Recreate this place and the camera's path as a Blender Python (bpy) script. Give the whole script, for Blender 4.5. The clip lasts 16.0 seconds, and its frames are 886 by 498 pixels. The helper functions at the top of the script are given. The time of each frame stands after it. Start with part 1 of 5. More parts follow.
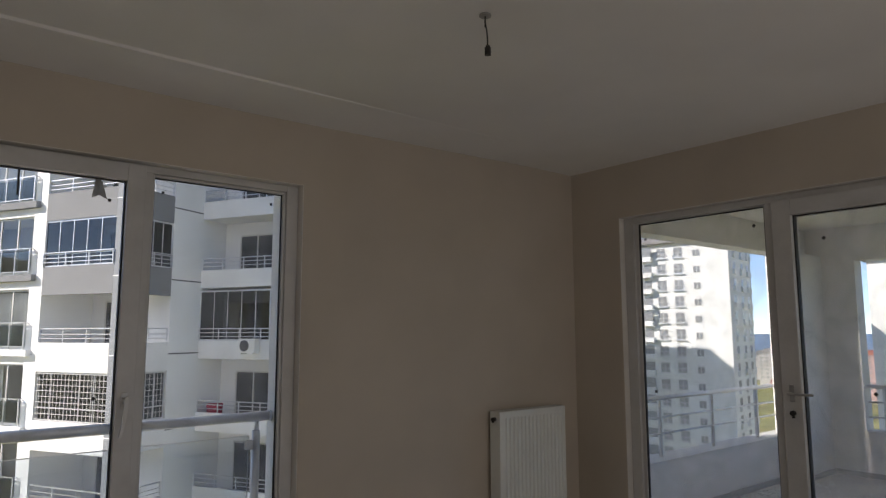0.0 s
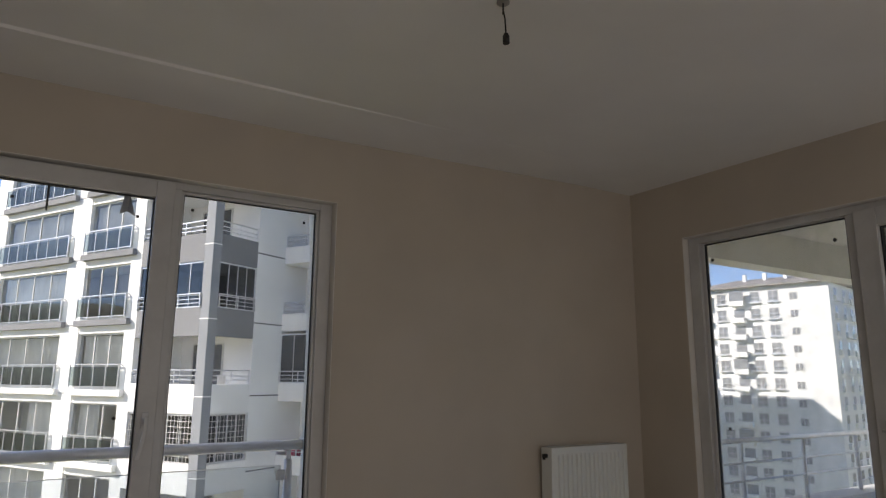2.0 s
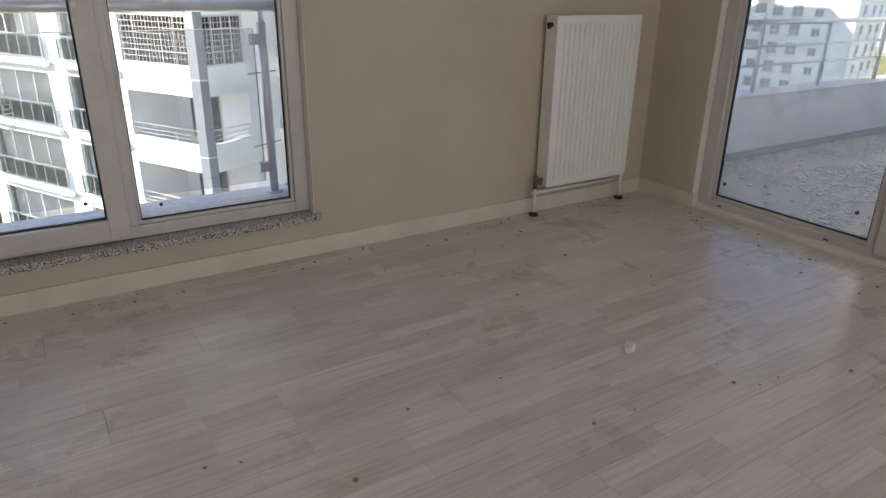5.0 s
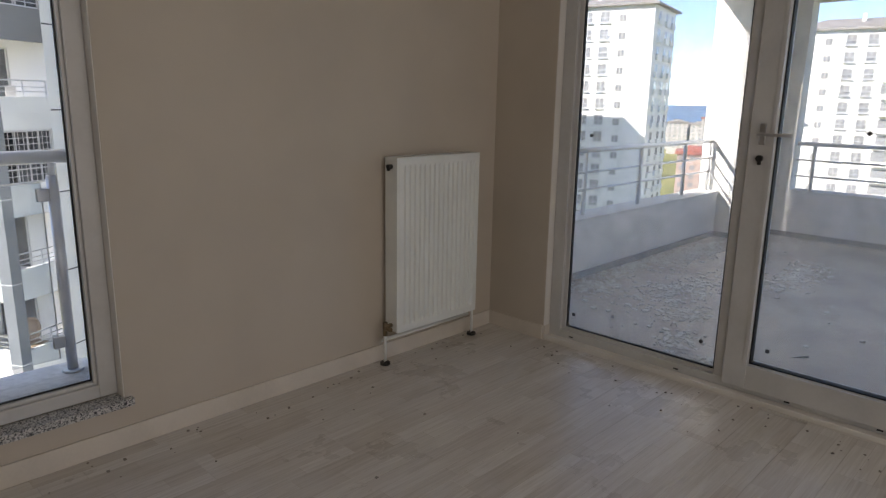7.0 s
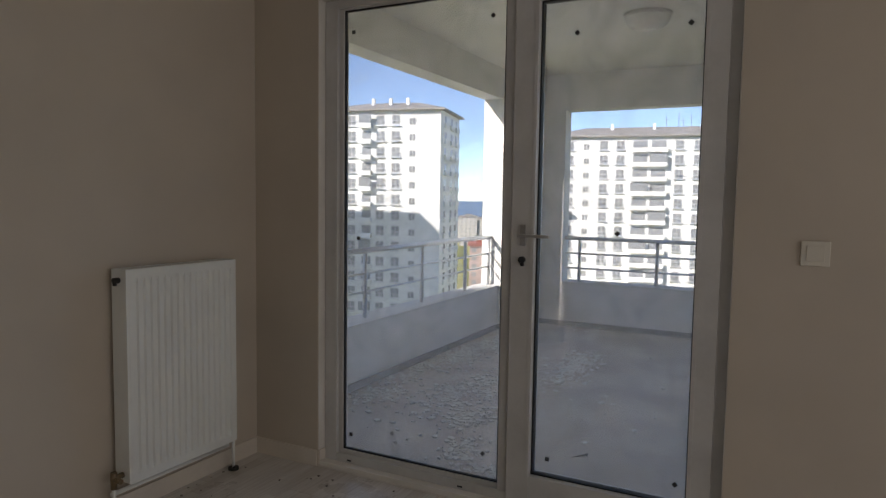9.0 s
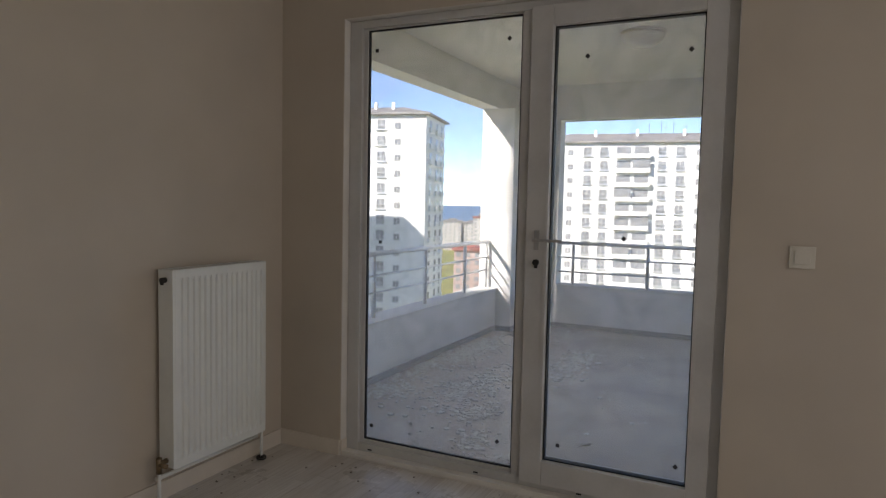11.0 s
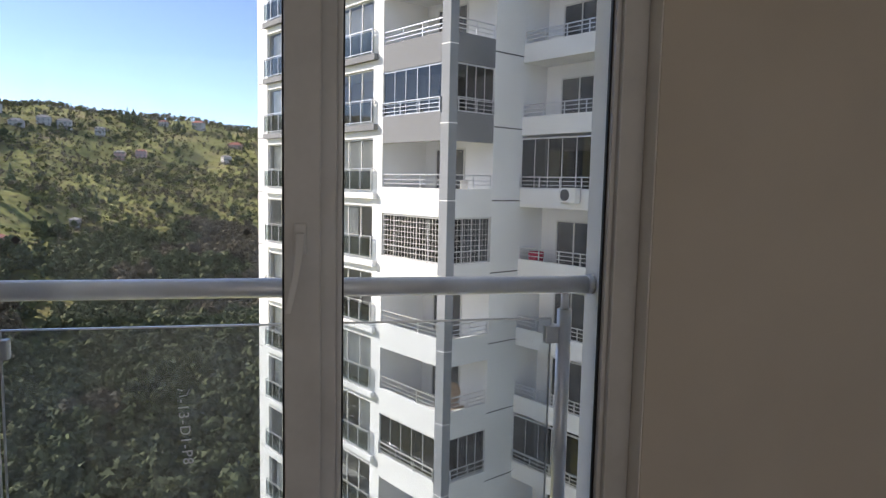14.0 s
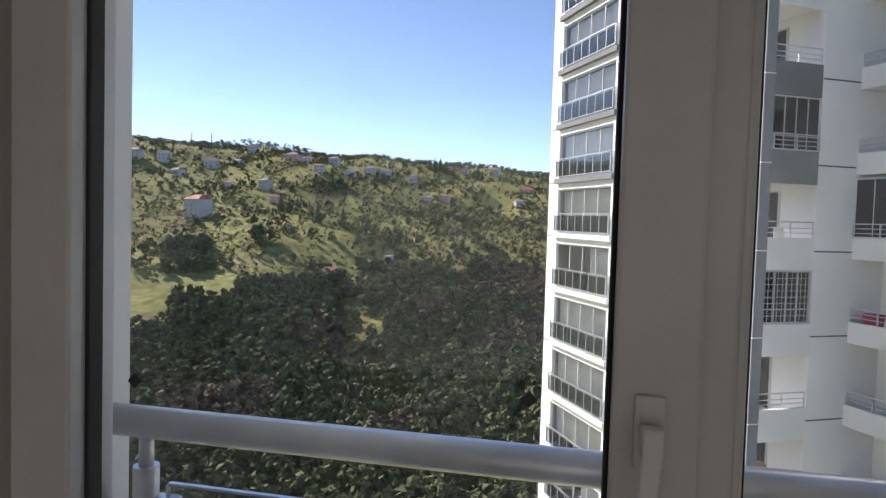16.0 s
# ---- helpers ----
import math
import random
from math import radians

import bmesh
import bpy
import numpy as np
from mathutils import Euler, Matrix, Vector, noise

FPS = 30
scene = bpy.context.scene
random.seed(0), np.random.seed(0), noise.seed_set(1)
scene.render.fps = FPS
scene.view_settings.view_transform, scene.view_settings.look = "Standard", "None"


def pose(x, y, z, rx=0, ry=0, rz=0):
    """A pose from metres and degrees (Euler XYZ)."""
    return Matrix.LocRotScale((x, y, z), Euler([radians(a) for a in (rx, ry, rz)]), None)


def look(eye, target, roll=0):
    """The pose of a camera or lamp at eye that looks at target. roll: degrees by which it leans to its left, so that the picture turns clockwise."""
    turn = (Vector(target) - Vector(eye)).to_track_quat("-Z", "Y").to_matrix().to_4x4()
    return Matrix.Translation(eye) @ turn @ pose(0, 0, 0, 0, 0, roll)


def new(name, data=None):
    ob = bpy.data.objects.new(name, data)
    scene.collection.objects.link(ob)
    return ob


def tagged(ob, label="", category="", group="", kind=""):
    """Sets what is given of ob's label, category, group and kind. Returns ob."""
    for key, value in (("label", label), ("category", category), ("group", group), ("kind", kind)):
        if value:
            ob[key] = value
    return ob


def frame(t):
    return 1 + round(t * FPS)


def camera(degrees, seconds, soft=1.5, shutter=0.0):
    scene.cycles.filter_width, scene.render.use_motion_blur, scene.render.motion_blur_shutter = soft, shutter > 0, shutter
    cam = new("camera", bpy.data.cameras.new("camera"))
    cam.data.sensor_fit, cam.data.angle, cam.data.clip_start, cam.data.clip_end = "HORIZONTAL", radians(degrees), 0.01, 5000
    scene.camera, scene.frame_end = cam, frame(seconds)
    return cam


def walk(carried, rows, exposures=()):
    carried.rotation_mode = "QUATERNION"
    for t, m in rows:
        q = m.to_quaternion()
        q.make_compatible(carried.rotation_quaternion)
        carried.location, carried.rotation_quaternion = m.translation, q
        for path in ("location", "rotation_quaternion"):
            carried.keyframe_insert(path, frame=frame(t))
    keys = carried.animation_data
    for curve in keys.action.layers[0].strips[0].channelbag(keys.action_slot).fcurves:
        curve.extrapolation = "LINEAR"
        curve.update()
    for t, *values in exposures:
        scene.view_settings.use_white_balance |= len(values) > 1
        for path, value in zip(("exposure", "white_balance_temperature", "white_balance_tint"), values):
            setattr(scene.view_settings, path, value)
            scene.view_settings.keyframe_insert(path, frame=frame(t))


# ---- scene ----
cam = camera(67.3, 16.0, soft=1.25)
PATH = [
    (0, (-3.756, -3.141, 1.547), (-2.508, -1.598, 1.796), -0.1),
    (0.5, (-3.766, -3.155, 1.585), (-2.555, -1.617, 1.995), -0.0),
    (1, (-3.742, -3.159, 1.582), (-2.558, -1.63, 2.093), 0.0),
    (1.5, (-3.598, -3.117, 1.535), (-2.457, -1.566, 2.077), -0.2),
    (2, (-3.446, -3.09, 1.437), (-2.408, -1.425, 1.821), 0.4),
    (2.4, (-3.339, -3.087, 1.312), (-2.315, -1.373, 1.437), 0.7),
    (3, (-3.287, -2.965, 1.256), (-2.266, -1.266, 0.991), 0.6),
    (3.5, (-3.254, -2.819, 1.192), (-2.242, -1.178, 0.659), 0.7),
    (4, (-3.231, -2.81, 1.188), (-2.246, -1.225, 0.469), 0.7),
    (6.5, (-3.102, -2.69, 1.292), (-2.101, -1.125, 0.553), 1.1),
    (7, (-3.01, -2.516, 1.339), (-1.61, -1.157, 0.9), 1.0),
    (7.5, (-2.877, -2.531, 1.318), (-1.251, -1.388, 1.096), 0.6),
    (8, (-2.697, -2.493, 1.3), (-0.969, -1.494, 1.165), 0.4),
    (8.5, (-2.622, -2.478, 1.355), (-0.863, -1.537, 1.21), 0.7),
    (11, (-2.939, -2.434, 1.375), (-1.145, -1.56, 1.239), 1.2),
    (11.5, (-3.023, -2.466, 1.355), (-1.306, -1.45, 1.226), 1.2),
    (12, (-3.074, -2.521, 1.372), (-1.598, -1.18, 1.217), 1.2),
    (12.5, (-3.138, -2.337, 1.35), (-1.918, -0.76, 1.186), 1.6),
    (13, (-3.162, -2.048, 1.378), (-2.174, -0.318, 1.2), 1.5),
    (13.2, (-3.133, -1.943, 1.368), (-2.23, -0.168, 1.188), 1.3),
    (13.5, (-3.059, -1.735, 1.358), (-2.307, 0.109, 1.171), 1.3),
    (14, (-2.978, -1.444, 1.383), (-2.561, 0.502, 1.187), 1.2),
    (14.6, (-3.074, -1.056, 1.427), (-2.998, 0.933, 1.234), 1.8),
    (15, (-3.051, -0.912, 1.45), (-3.141, 1.079, 1.281), 1.4),
    (15.5, (-2.995, -0.774, 1.457), (-3.272, 1.203, 1.339), 1.4),
    (16, (-3.041, -0.61, 1.447), (-3.467, 1.342, 1.359), 1.7),
]
EXPOSURES = [(0, 1.15, 6800, 15), (0.5, 1.4, 6800, 15), (1, 1.45, 6800, 15), (1.5, 1.45, 6800, 15), (2, 1.25, 6800, 15), (2.5, 0.92, 6800, 15), (3, 1.06, 6800, 15), (3.5, 1.5, 6800, 15), (4, 1.82, 6800, 15), (5, 2.25, 6800, 15), (6.6, 2.45, 6800, 15), (7.1, 1.7, 6800, 15), (7.6, 1.02, 6800, 15), (8.5, 1.25, 6800, 15), (11, 1.65, 6800, 15), (11.8, 1.55, 6800, 15), (12.4, 1.35, 6800, 15), (13.2, 1.25, 6800, 15), (14.5, 1.2, 6800, 15), (16, 1.15, 6800, 15)]
walk(cam, [(t, look(eye, aim, roll)) for t, eye, aim, roll in PATH], EXPOSURES)

# ---------------------------------------------------------------- world and sun
SUN_TO = Vector((1.0, -0.56, -0.68)).normalized()
world = bpy.data.worlds.new("world")
scene.world = world
world.use_nodes = True
wn = world.node_tree
sky = wn.nodes.new("ShaderNodeTexSky")
sky.sky_type = "NISHITA"
sky.sun_disc = False
sky.sun_elevation = math.asin(-SUN_TO.z)
sky.sun_rotation = math.atan2(-SUN_TO.x, -SUN_TO.y)
sky.altitude = 1500
sky.air_density = 0.6
sky.dust_density = 0.12
sky.ozone_density = 1.6
wn.links.new(sky.outputs[0], wn.nodes["Background"].inputs[0])
wn.nodes["Background"].inputs[1].default_value = 0.112
sun_data = bpy.data.lights.new("sun", "SUN")
sun_data.energy = 3.8
sun_data.angle = radians(0.53)
sun_data.color = (1.0, 0.95, 0.87)
sun = new("sun", sun_data)
sun.matrix_world = Matrix.Translation((0, 0, 40)) @ SUN_TO.to_track_quat("-Z", "Y").to_matrix().to_4x4()

# unseen area lamp added in the south wall to brighten the room
fill_data = bpy.data.lights.new("south_fill_light", "AREA")
fill_data.shape, fill_data.size, fill_data.size_y = "RECTANGLE", 5.1, 2.4
fill_data.energy = 8.5
fill_data.color = (1.0, 0.985, 0.965)
new("south_fill_light", fill_data).matrix_world = look((-2.65, -5.0, 1.28), (-2.65, 0, 1.28))


# ---------------------------------------------------------------- materials
def mat(name, color, rough=0.6, metal=0.0, scale=8.0, vary=0.08, fine=120.0, bump=0.02, spec=0.5, tint=None, per_object=0.0):
    """Principled surface with slow stains, fine grain and a little relief."""
    m = bpy.data.materials.new(name)
    m.use_nodes = True
    nt = m.node_tree
    b = nt.nodes["Principled BSDF"]
    co = nt.nodes.new("ShaderNodeTexCoord")
    n1 = nt.nodes.new("ShaderNodeTexNoise")
    n1.inputs["Scale"].default_value = scale
    n1.inputs["Detail"].default_value = 5
    n2 = nt.nodes.new("ShaderNodeTexNoise")
    n2.inputs["Scale"].default_value = fine
    n2.inputs["Detail"].default_value = 3
    nt.links.new(co.outputs["Object"], n1.inputs["Vector"])
    nt.links.new(co.outputs["Object"], n2.inputs["Vector"])
    r = nt.nodes.new("ShaderNodeValToRGB")
    lo = tint or tuple(c * (1 - 2.2 * vary) for c in color)
    hi = tuple(min(1, c * (1 + vary)) for c in color)
    r.color_ramp.elements[0].position, r.color_ramp.elements[0].color = 0.28, (*lo, 1)
    r.color_ramp.elements[1].position, r.color_ramp.elements[1].color = 0.62, (*hi, 1)
    mx = nt.nodes.new("ShaderNodeMath")
    mx.operation = "MULTIPLY_ADD"
    mx.inputs[1].default_value = 0.25
    nt.links.new(n2.outputs["Fac"], mx.inputs[0])
    sb = nt.nodes.new("ShaderNodeMath")
    sb.operation = "SUBTRACT"
    nt.links.new(n1.outputs["Fac"], sb.inputs[0])
    sb.inputs[1].default_value = 0.125
    nt.links.new(sb.outputs[0], mx.inputs[2])
    out = mx.outputs[0]
    if per_object:
        oi = nt.nodes.new("ShaderNodeObjectInfo")
        ad = nt.nodes.new("ShaderNodeMath")
        ad.operation = "MULTIPLY_ADD"
        ad.inputs[1].default_value = per_object
        nt.links.new(oi.outputs["Random"], ad.inputs[0])
        nt.links.new(out, ad.inputs[2])
        out = ad.outputs[0]
    nt.links.new(out, r.inputs["Fac"])
    nt.links.new(r.outputs["Color"], b.inputs["Base Color"])
    b.inputs["Roughness"].default_value = rough
    b.inputs["Metallic"].default_value = metal
    b.inputs["Specular IOR Level"].default_value = spec
    if bump:
        bp = nt.nodes.new("ShaderNodeBump")
        bp.inputs["Strength"].default_value = min(1, bump * 10)
        bp.inputs["Distance"].default_value = bump * 0.05
        nt.links.new(n2.outputs["Fac"], bp.inputs["Height"])
        nt.links.new(bp.outputs["Normal"], b.inputs["Normal"])
    return m


def glass(name, tint=(0.93, 0.96, 0.95), gloss=0.10, dirt=0.03, rough=0.02, low=0.4, high=3.0, dust=(0.85, 0.85, 0.84)):
    """Thin pane: clear, with a reflection that grows at grazing angles and a film of dust."""
    m = bpy.data.materials.new(name)
    m.use_nodes = True
    nt = m.node_tree
    nt.nodes.clear()
    o = nt.nodes.new("ShaderNodeOutputMaterial")
    tr = nt.nodes.new("ShaderNodeBsdfTransparent")
    tr.inputs[0].default_value = (*tint, 1)
    gl = nt.nodes.new("ShaderNodeBsdfGlossy")
    gl.inputs["Roughness"].default_value = rough
    df = nt.nodes.new("ShaderNodeBsdfTranslucent")
    df.inputs[0].default_value = (*dust, 1)
    fr = nt.nodes.new("ShaderNodeFresnel")
    fr.inputs[0].default_value = 1.45
    sc = nt.nodes.new("ShaderNodeMath")
    sc.operation = "MULTIPLY_ADD"
    sc.inputs[1].default_value = 0.55
    sc.inputs[2].default_value = gloss
    nt.links.new(fr.outputs[0], sc.inputs[0])
    co = nt.nodes.new("ShaderNodeTexCoord")
    nz = nt.nodes.new("ShaderNodeTexNoise")
    nz.inputs["Scale"].default_value = 4.0
    nz.inputs["Detail"].default_value = 8
    nz.inputs["Distortion"].default_value = 1.2
    nt.links.new(co.outputs["Object"], nz.inputs["Vector"])
    rp = nt.nodes.new("ShaderNodeMapRange")
    rp.inputs["From Min"].default_value = 0.45
    rp.inputs["From Max"].default_value = 0.8
    rp.inputs["To Min"].default_value = dirt * low
    rp.inputs["To Max"].default_value = dirt * high
    nt.links.new(nz.outputs["Fac"], rp.inputs["Value"])
    m1 = nt.nodes.new("ShaderNodeMixShader")
    m2 = nt.nodes.new("ShaderNodeMixShader")
    nt.links.new(sc.outputs[0], m1.inputs[0])
    nt.links.new(tr.outputs[0], m1.inputs[1])
    nt.links.new(gl.outputs[0], m1.inputs[2])
    nt.links.new(rp.outputs[0], m2.inputs[0])
    nt.links.new(m1.outputs[0], m2.inputs[1])
    nt.links.new(df.outputs[0], m2.inputs[2])
    nt.links.new(m2.outputs[0], o.inputs[0])
    return m


def laminate():
    """Three-strip washed-oak laminate: strips of 64 mm, lighter and darker, with grain along x."""
    m = bpy.data.materials.new("washed_oak_laminate")
    m.use_nodes = True
    nt = m.node_tree
    b = nt.nodes["Principled BSDF"]
    co = nt.nodes.new("ShaderNodeTexCoord")
    br = nt.nodes.new("ShaderNodeTexBrick")
    br.offset = 0.37
    br.inputs["Scale"].default_value = 1.0
    br.inputs["Brick Width"].default_value = 0.43
    br.inputs["Row Height"].default_value = 0.0643
    br.inputs["Mortar Size"].default_value = 0.0012
    br.inputs["Mortar Smooth"].default_value = 0.6
    br.inputs["Bias"].default_value = 0.0
    br.inputs["Color1"].default_value = (0.61, 0.565, 0.515, 1)
    br.inputs["Color2"].default_value = (0.745, 0.715, 0.675, 1)
    br.inputs["Mortar"].default_value = (0.56, 0.51, 0.45, 1)
    oi = nt.nodes.new("ShaderNodeObjectInfo")
    sh = nt.nodes.new("ShaderNodeVectorMath")
    sh.operation = "MULTIPLY_ADD"
    cb = nt.nodes.new("ShaderNodeCombineXYZ")
    nt.links.new(oi.outputs["Random"], cb.inputs[0])
    nt.links.new(oi.outputs["Random"], cb.inputs[2])
    nt.links.new(cb.outputs[0], sh.inputs[0])
    sh.inputs[1].default_value = (7.3, 0, 11)
    nt.links.new(co.outputs["Object"], sh.inputs[2])
    nt.links.new(sh.outputs[0], br.inputs["Vector"])
    mp = nt.nodes.new("ShaderNodeMapping")
    mp.inputs["Scale"].default_value = (3.0, 55.0, 1.0)
    nt.links.new(sh.outputs[0], mp.inputs["Vector"])
    gr = nt.nodes.new("ShaderNodeTexNoise")
    gr.inputs["Scale"].default_value = 1.6
    gr.inputs["Detail"].default_value = 8
    gr.inputs["Distortion"].default_value = 0.6
    nt.links.new(mp.outputs[0], gr.inputs["Vector"])
    mg = nt.nodes.new("ShaderNodeMix")
    mg.data_type = "RGBA"
    mg.blend_type = "MULTIPLY"
    mg.inputs["Factor"].default_value = 0.5
    rp = nt.nodes.new("ShaderNodeValToRGB")
    rp.color_ramp.elements[0].position, rp.color_ramp.elements[0].color = 0.3, (0.62, 0.58, 0.53, 1)
    rp.color_ramp.elements[1].position, rp.color_ramp.elements[1].color = 0.62, (1, 1, 1, 1)
    nt.links.new(gr.outputs["Fac"], rp.inputs[0])
    nt.links.new(br.outputs["Color"], mg.inputs["A"])
    nt.links.new(rp.outputs[0], mg.inputs["B"])
    # builder's dust lies in patches
    ds = nt.nodes.new("ShaderNodeTexNoise")
    ds.inputs["Scale"].default_value = 1.7
    ds.inputs["Detail"].default_value = 9
    ds.inputs["Roughness"].default_value = 0.65
    geo = nt.nodes.new("ShaderNodeNewGeometry")
    nt.links.new(geo.outputs["Position"], ds.inputs["Vector"])
    dr = nt.nodes.new("ShaderNodeMapRange")
    dr.inputs["From Min"].default_value = 0.5
    dr.inputs["From Max"].default_value = 0.72
    dr.inputs["To Max"].default_value = 0.4
    nt.links.new(ds.outputs["Fac"], dr.inputs["Value"])
    md = nt.nodes.new("ShaderNodeMix")
    md.data_type = "RGBA"
    nt.links.new(dr.outputs[0], md.inputs["Factor"])
    nt.links.new(mg.outputs["Result"], md.inputs["A"])
    md.inputs["B"].default_value = (0.70, 0.69, 0.67, 1)
    nt.links.new(md.outputs["Result"], b.inputs["Base Color"])
    rr = nt.nodes.new("ShaderNodeMapRange")
    rr.inputs["To Min"].default_value = 0.14
    rr.inputs["To Max"].default_value = 0.46
    nt.links.new(ds.outputs["Fac"], rr.inputs["Value"])
    nt.links.new(rr.outputs[0], b.inputs["Roughness"])
    bp = nt.nodes.new("ShaderNodeBump")
    bp.inputs["Strength"].default_value = 0.15
    bp.inputs["Distance"].default_value = 0.001
    nt.links.new(gr.outputs["Fac"], bp.inputs["Height"])
    nt.links.new(bp.outputs[0], b.inputs["Normal"])
    return m


def granite():
    m = bpy.data.materials.new("grey_granite")
    m.use_nodes = True
    nt = m.node_tree
    b = nt.nodes["Principled BSDF"]
    co = nt.nodes.new("ShaderNodeTexCoord")
    v = nt.nodes.new("ShaderNodeTexVoronoi")
    v.inputs["Scale"].default_value = 230
    nt.links.new(co.outputs["Object"], v.inputs["Vector"])
    r = nt.nodes.new("ShaderNodeValToRGB")
    r.color_ramp.interpolation = "CONSTANT"
    for p, c in ((0.0, (0.05, 0.05, 0.055)), (0.22, (0.42, 0.42, 0.41)), (0.5, (0.62, 0.61, 0.59)), (0.8, (0.25, 0.25, 0.25))):
        e = r.color_ramp.elements[0] if p == 0 else r.color_ramp.elements.new(p)
        e.position, e.color = p, (*c, 1)
    sx = nt.nodes.new("ShaderNodeSeparateColor")
    nt.links.new(v.outputs["Color"], sx.inputs[0])
    nt.links.new(sx.outputs[0], r.inputs[0])
    nt.links.new(r.outputs[0], b.inputs["Base Color"])
    b.inputs["Roughness"].default_value = 0.35
    return m


M_WALL = mat("warm_beige_wall_paint", (0.55, 0.488, 0.408), 0.85, scale=2.0, vary=0.03, fine=260, bump=0.012)
M_CEIL = mat("white_ceiling_paint", (0.86, 0.85, 0.82), 0.9, scale=1.5, vary=0.02, fine=220, bump=0.008)
M_REVEAL = mat("white_reveal_plaster", (0.74, 0.71, 0.66), 0.85, scale=4, vary=0.04, fine=150)
# white plastic with a lowered base colour, standing in for backlit shade
M_PVC = mat("shade_toned_white_pvc", (0.58, 0.575, 0.56), 0.35, scale=6, vary=0.04, fine=60, bump=0.0)
M_GASKET = mat("black_rubber_gasket", (0.012, 0.012, 0.013), 0.6, vary=0.1, bump=0)
M_SKIRT = mat("cream_skirting", (0.68, 0.62, 0.54), 0.5, scale=5, vary=0.04, fine=80, bump=0.004)
M_OAK = laminate()
M_SUB = mat("floor_underlay", (0.25, 0.22, 0.19), 0.9)
M_GRANITE = granite()
M_ENAMEL = mat("white_radiator_enamel", (0.80, 0.82, 0.79), 0.32, scale=5, vary=0.02, fine=40, bump=0)
M_BRASS = mat("dull_brass_valve", (0.22, 0.17, 0.11), 0.45, 0.8, vary=0.2)
M_BLACK = mat("black_plastic", (0.02, 0.02, 0.02), 0.5, vary=0.1)
M_SWITCH = mat("cream_switch_plastic", (0.66, 0.63, 0.55), 0.35, vary=0.02, bump=0)
M_CHROME = mat("brushed_aluminium", (0.55, 0.56, 0.58), 0.28, 0.9, scale=20, vary=0.06, fine=300, bump=0.004)
M_RAIL = mat("satin_aluminium_rail", (0.66, 0.67, 0.69), 0.34, 0.55, scale=9, vary=0.08, fine=200, bump=0.004)
M_HANDLE = mat("grey_metal_handle", (0.45, 0.45, 0.45), 0.35, 0.8, vary=0.08)
M_WHANDLE = mat("white_handle", (0.66, 0.66, 0.65), 0.3, vary=0.03, bump=0)
M_GLASS = glass("window_glass", (0.98, 0.985, 0.985), 0.0, 0.015)
M_DOORGLASS = glass("balcony_door_glass", (0.95, 0.965, 0.97), 0.0, 0.2, low=0.85, high=1.5, dust=(0.90, 0.82, 0.74))
M_PANEL = glass("rail_glass", (0.84, 0.87, 0.89), 0.04, 0.02)
M_RENDER = mat("white_exterior_render", (0.84, 0.83, 0.81), 0.9, scale=1.2, vary=0.05, fine=90, bump=0.02)
M_BALCEIL = mat("white_balcony_paint", (0.84, 0.83, 0.81), 0.9, scale=2, vary=0.03, fine=150)
M_TILE = mat("grey_balcony_tile", (0.50, 0.44, 0.385), 0.5, scale=2.2, vary=0.13, fine=90, bump=0.004)
M_TILESK = mat("grey_tile_skirting", (0.20, 0.20, 0.21), 0.5, scale=8, vary=0.1)
M_FLAKE = mat("white_plaster_flake", (0.72, 0.71, 0.69), 0.9, scale=30, vary=0.08)
M_OPAL = mat("white_opal_glass", (0.82, 0.82, 0.80), 0.2, vary=0.01, bump=0)
M_CABLE = mat("black_cable", (0.015, 0.013, 0.012), 0.5, vary=0.1)
M_FAC = mat("white_facade_paint", (0.80, 0.80, 0.79), 0.85, scale=0.35, vary=0.05, fine=25, bump=0.01)
M_FACG = mat("grey_facade_paint", (0.195, 0.20, 0.21), 0.85, scale=0.4, vary=0.06, fine=25, bump=0.01)
M_PIL = mat("pale_grey_pillar_paint", (0.24, 0.255, 0.275), 0.85, scale=0.5, vary=0.05, fine=25)
M_DARKPIL = mat("mid_grey_pillar_paint", (0.19, 0.20, 0.22), 0.85, scale=0.5, vary=0.05, fine=25)
M_JOINT = mat("dark_joint", (0.10, 0.10, 0.11), 0.9, vary=0.1)
M_ROOM = mat("dim_room_wall", (0.36, 0.33, 0.30), 0.9, scale=0.8, vary=0.1)
M_CURT = mat("white_net_curtain", (0.74, 0.74, 0.72), 0.9, scale=1.5, vary=0.08)
M_GLZ = glass("facade_glass", (0.85, 0.87, 0.88), 0.06, 0.01)
M_GLZD = glass("smoked_balcony_glazing", (0.22, 0.24, 0.26), 0.05, 0.01)
M_JUL = glass("smoked_rail_glass", (0.30, 0.36, 0.37), 0.05, 0.02)
M_AC = mat("white_unit_casing", (0.72, 0.72, 0.70), 0.4, vary=0.03, bump=0)
M_FAN = mat("dark_fan_grille", (0.06, 0.06, 0.065), 0.6)
M_RED = mat("red_fabric", (0.40, 0.04, 0.08), 0.9)
M_WICK = mat("tan_wicker", (0.45, 0.32, 0.22), 0.8)
M_ROOF = mat("grey_roof_tile", (0.27, 0.255, 0.25), 0.8, scale=0.6, vary=0.12)
M_REDROOF = mat("red_roof_tile", (0.36, 0.12, 0.09), 0.8, scale=0.5, vary=0.15)
M_PINKB = mat("raw_brick_wall", (0.48, 0.35, 0.31), 0.9, scale=0.5, vary=0.1)
M_HOUSE = mat("pale_house_wall", (0.50, 0.48, 0.45), 0.9, scale=0.3, vary=0.08)
M_PINKW = mat("pink_house_wall", (0.55, 0.36, 0.33), 0.9, scale=0.3, vary=0.08)
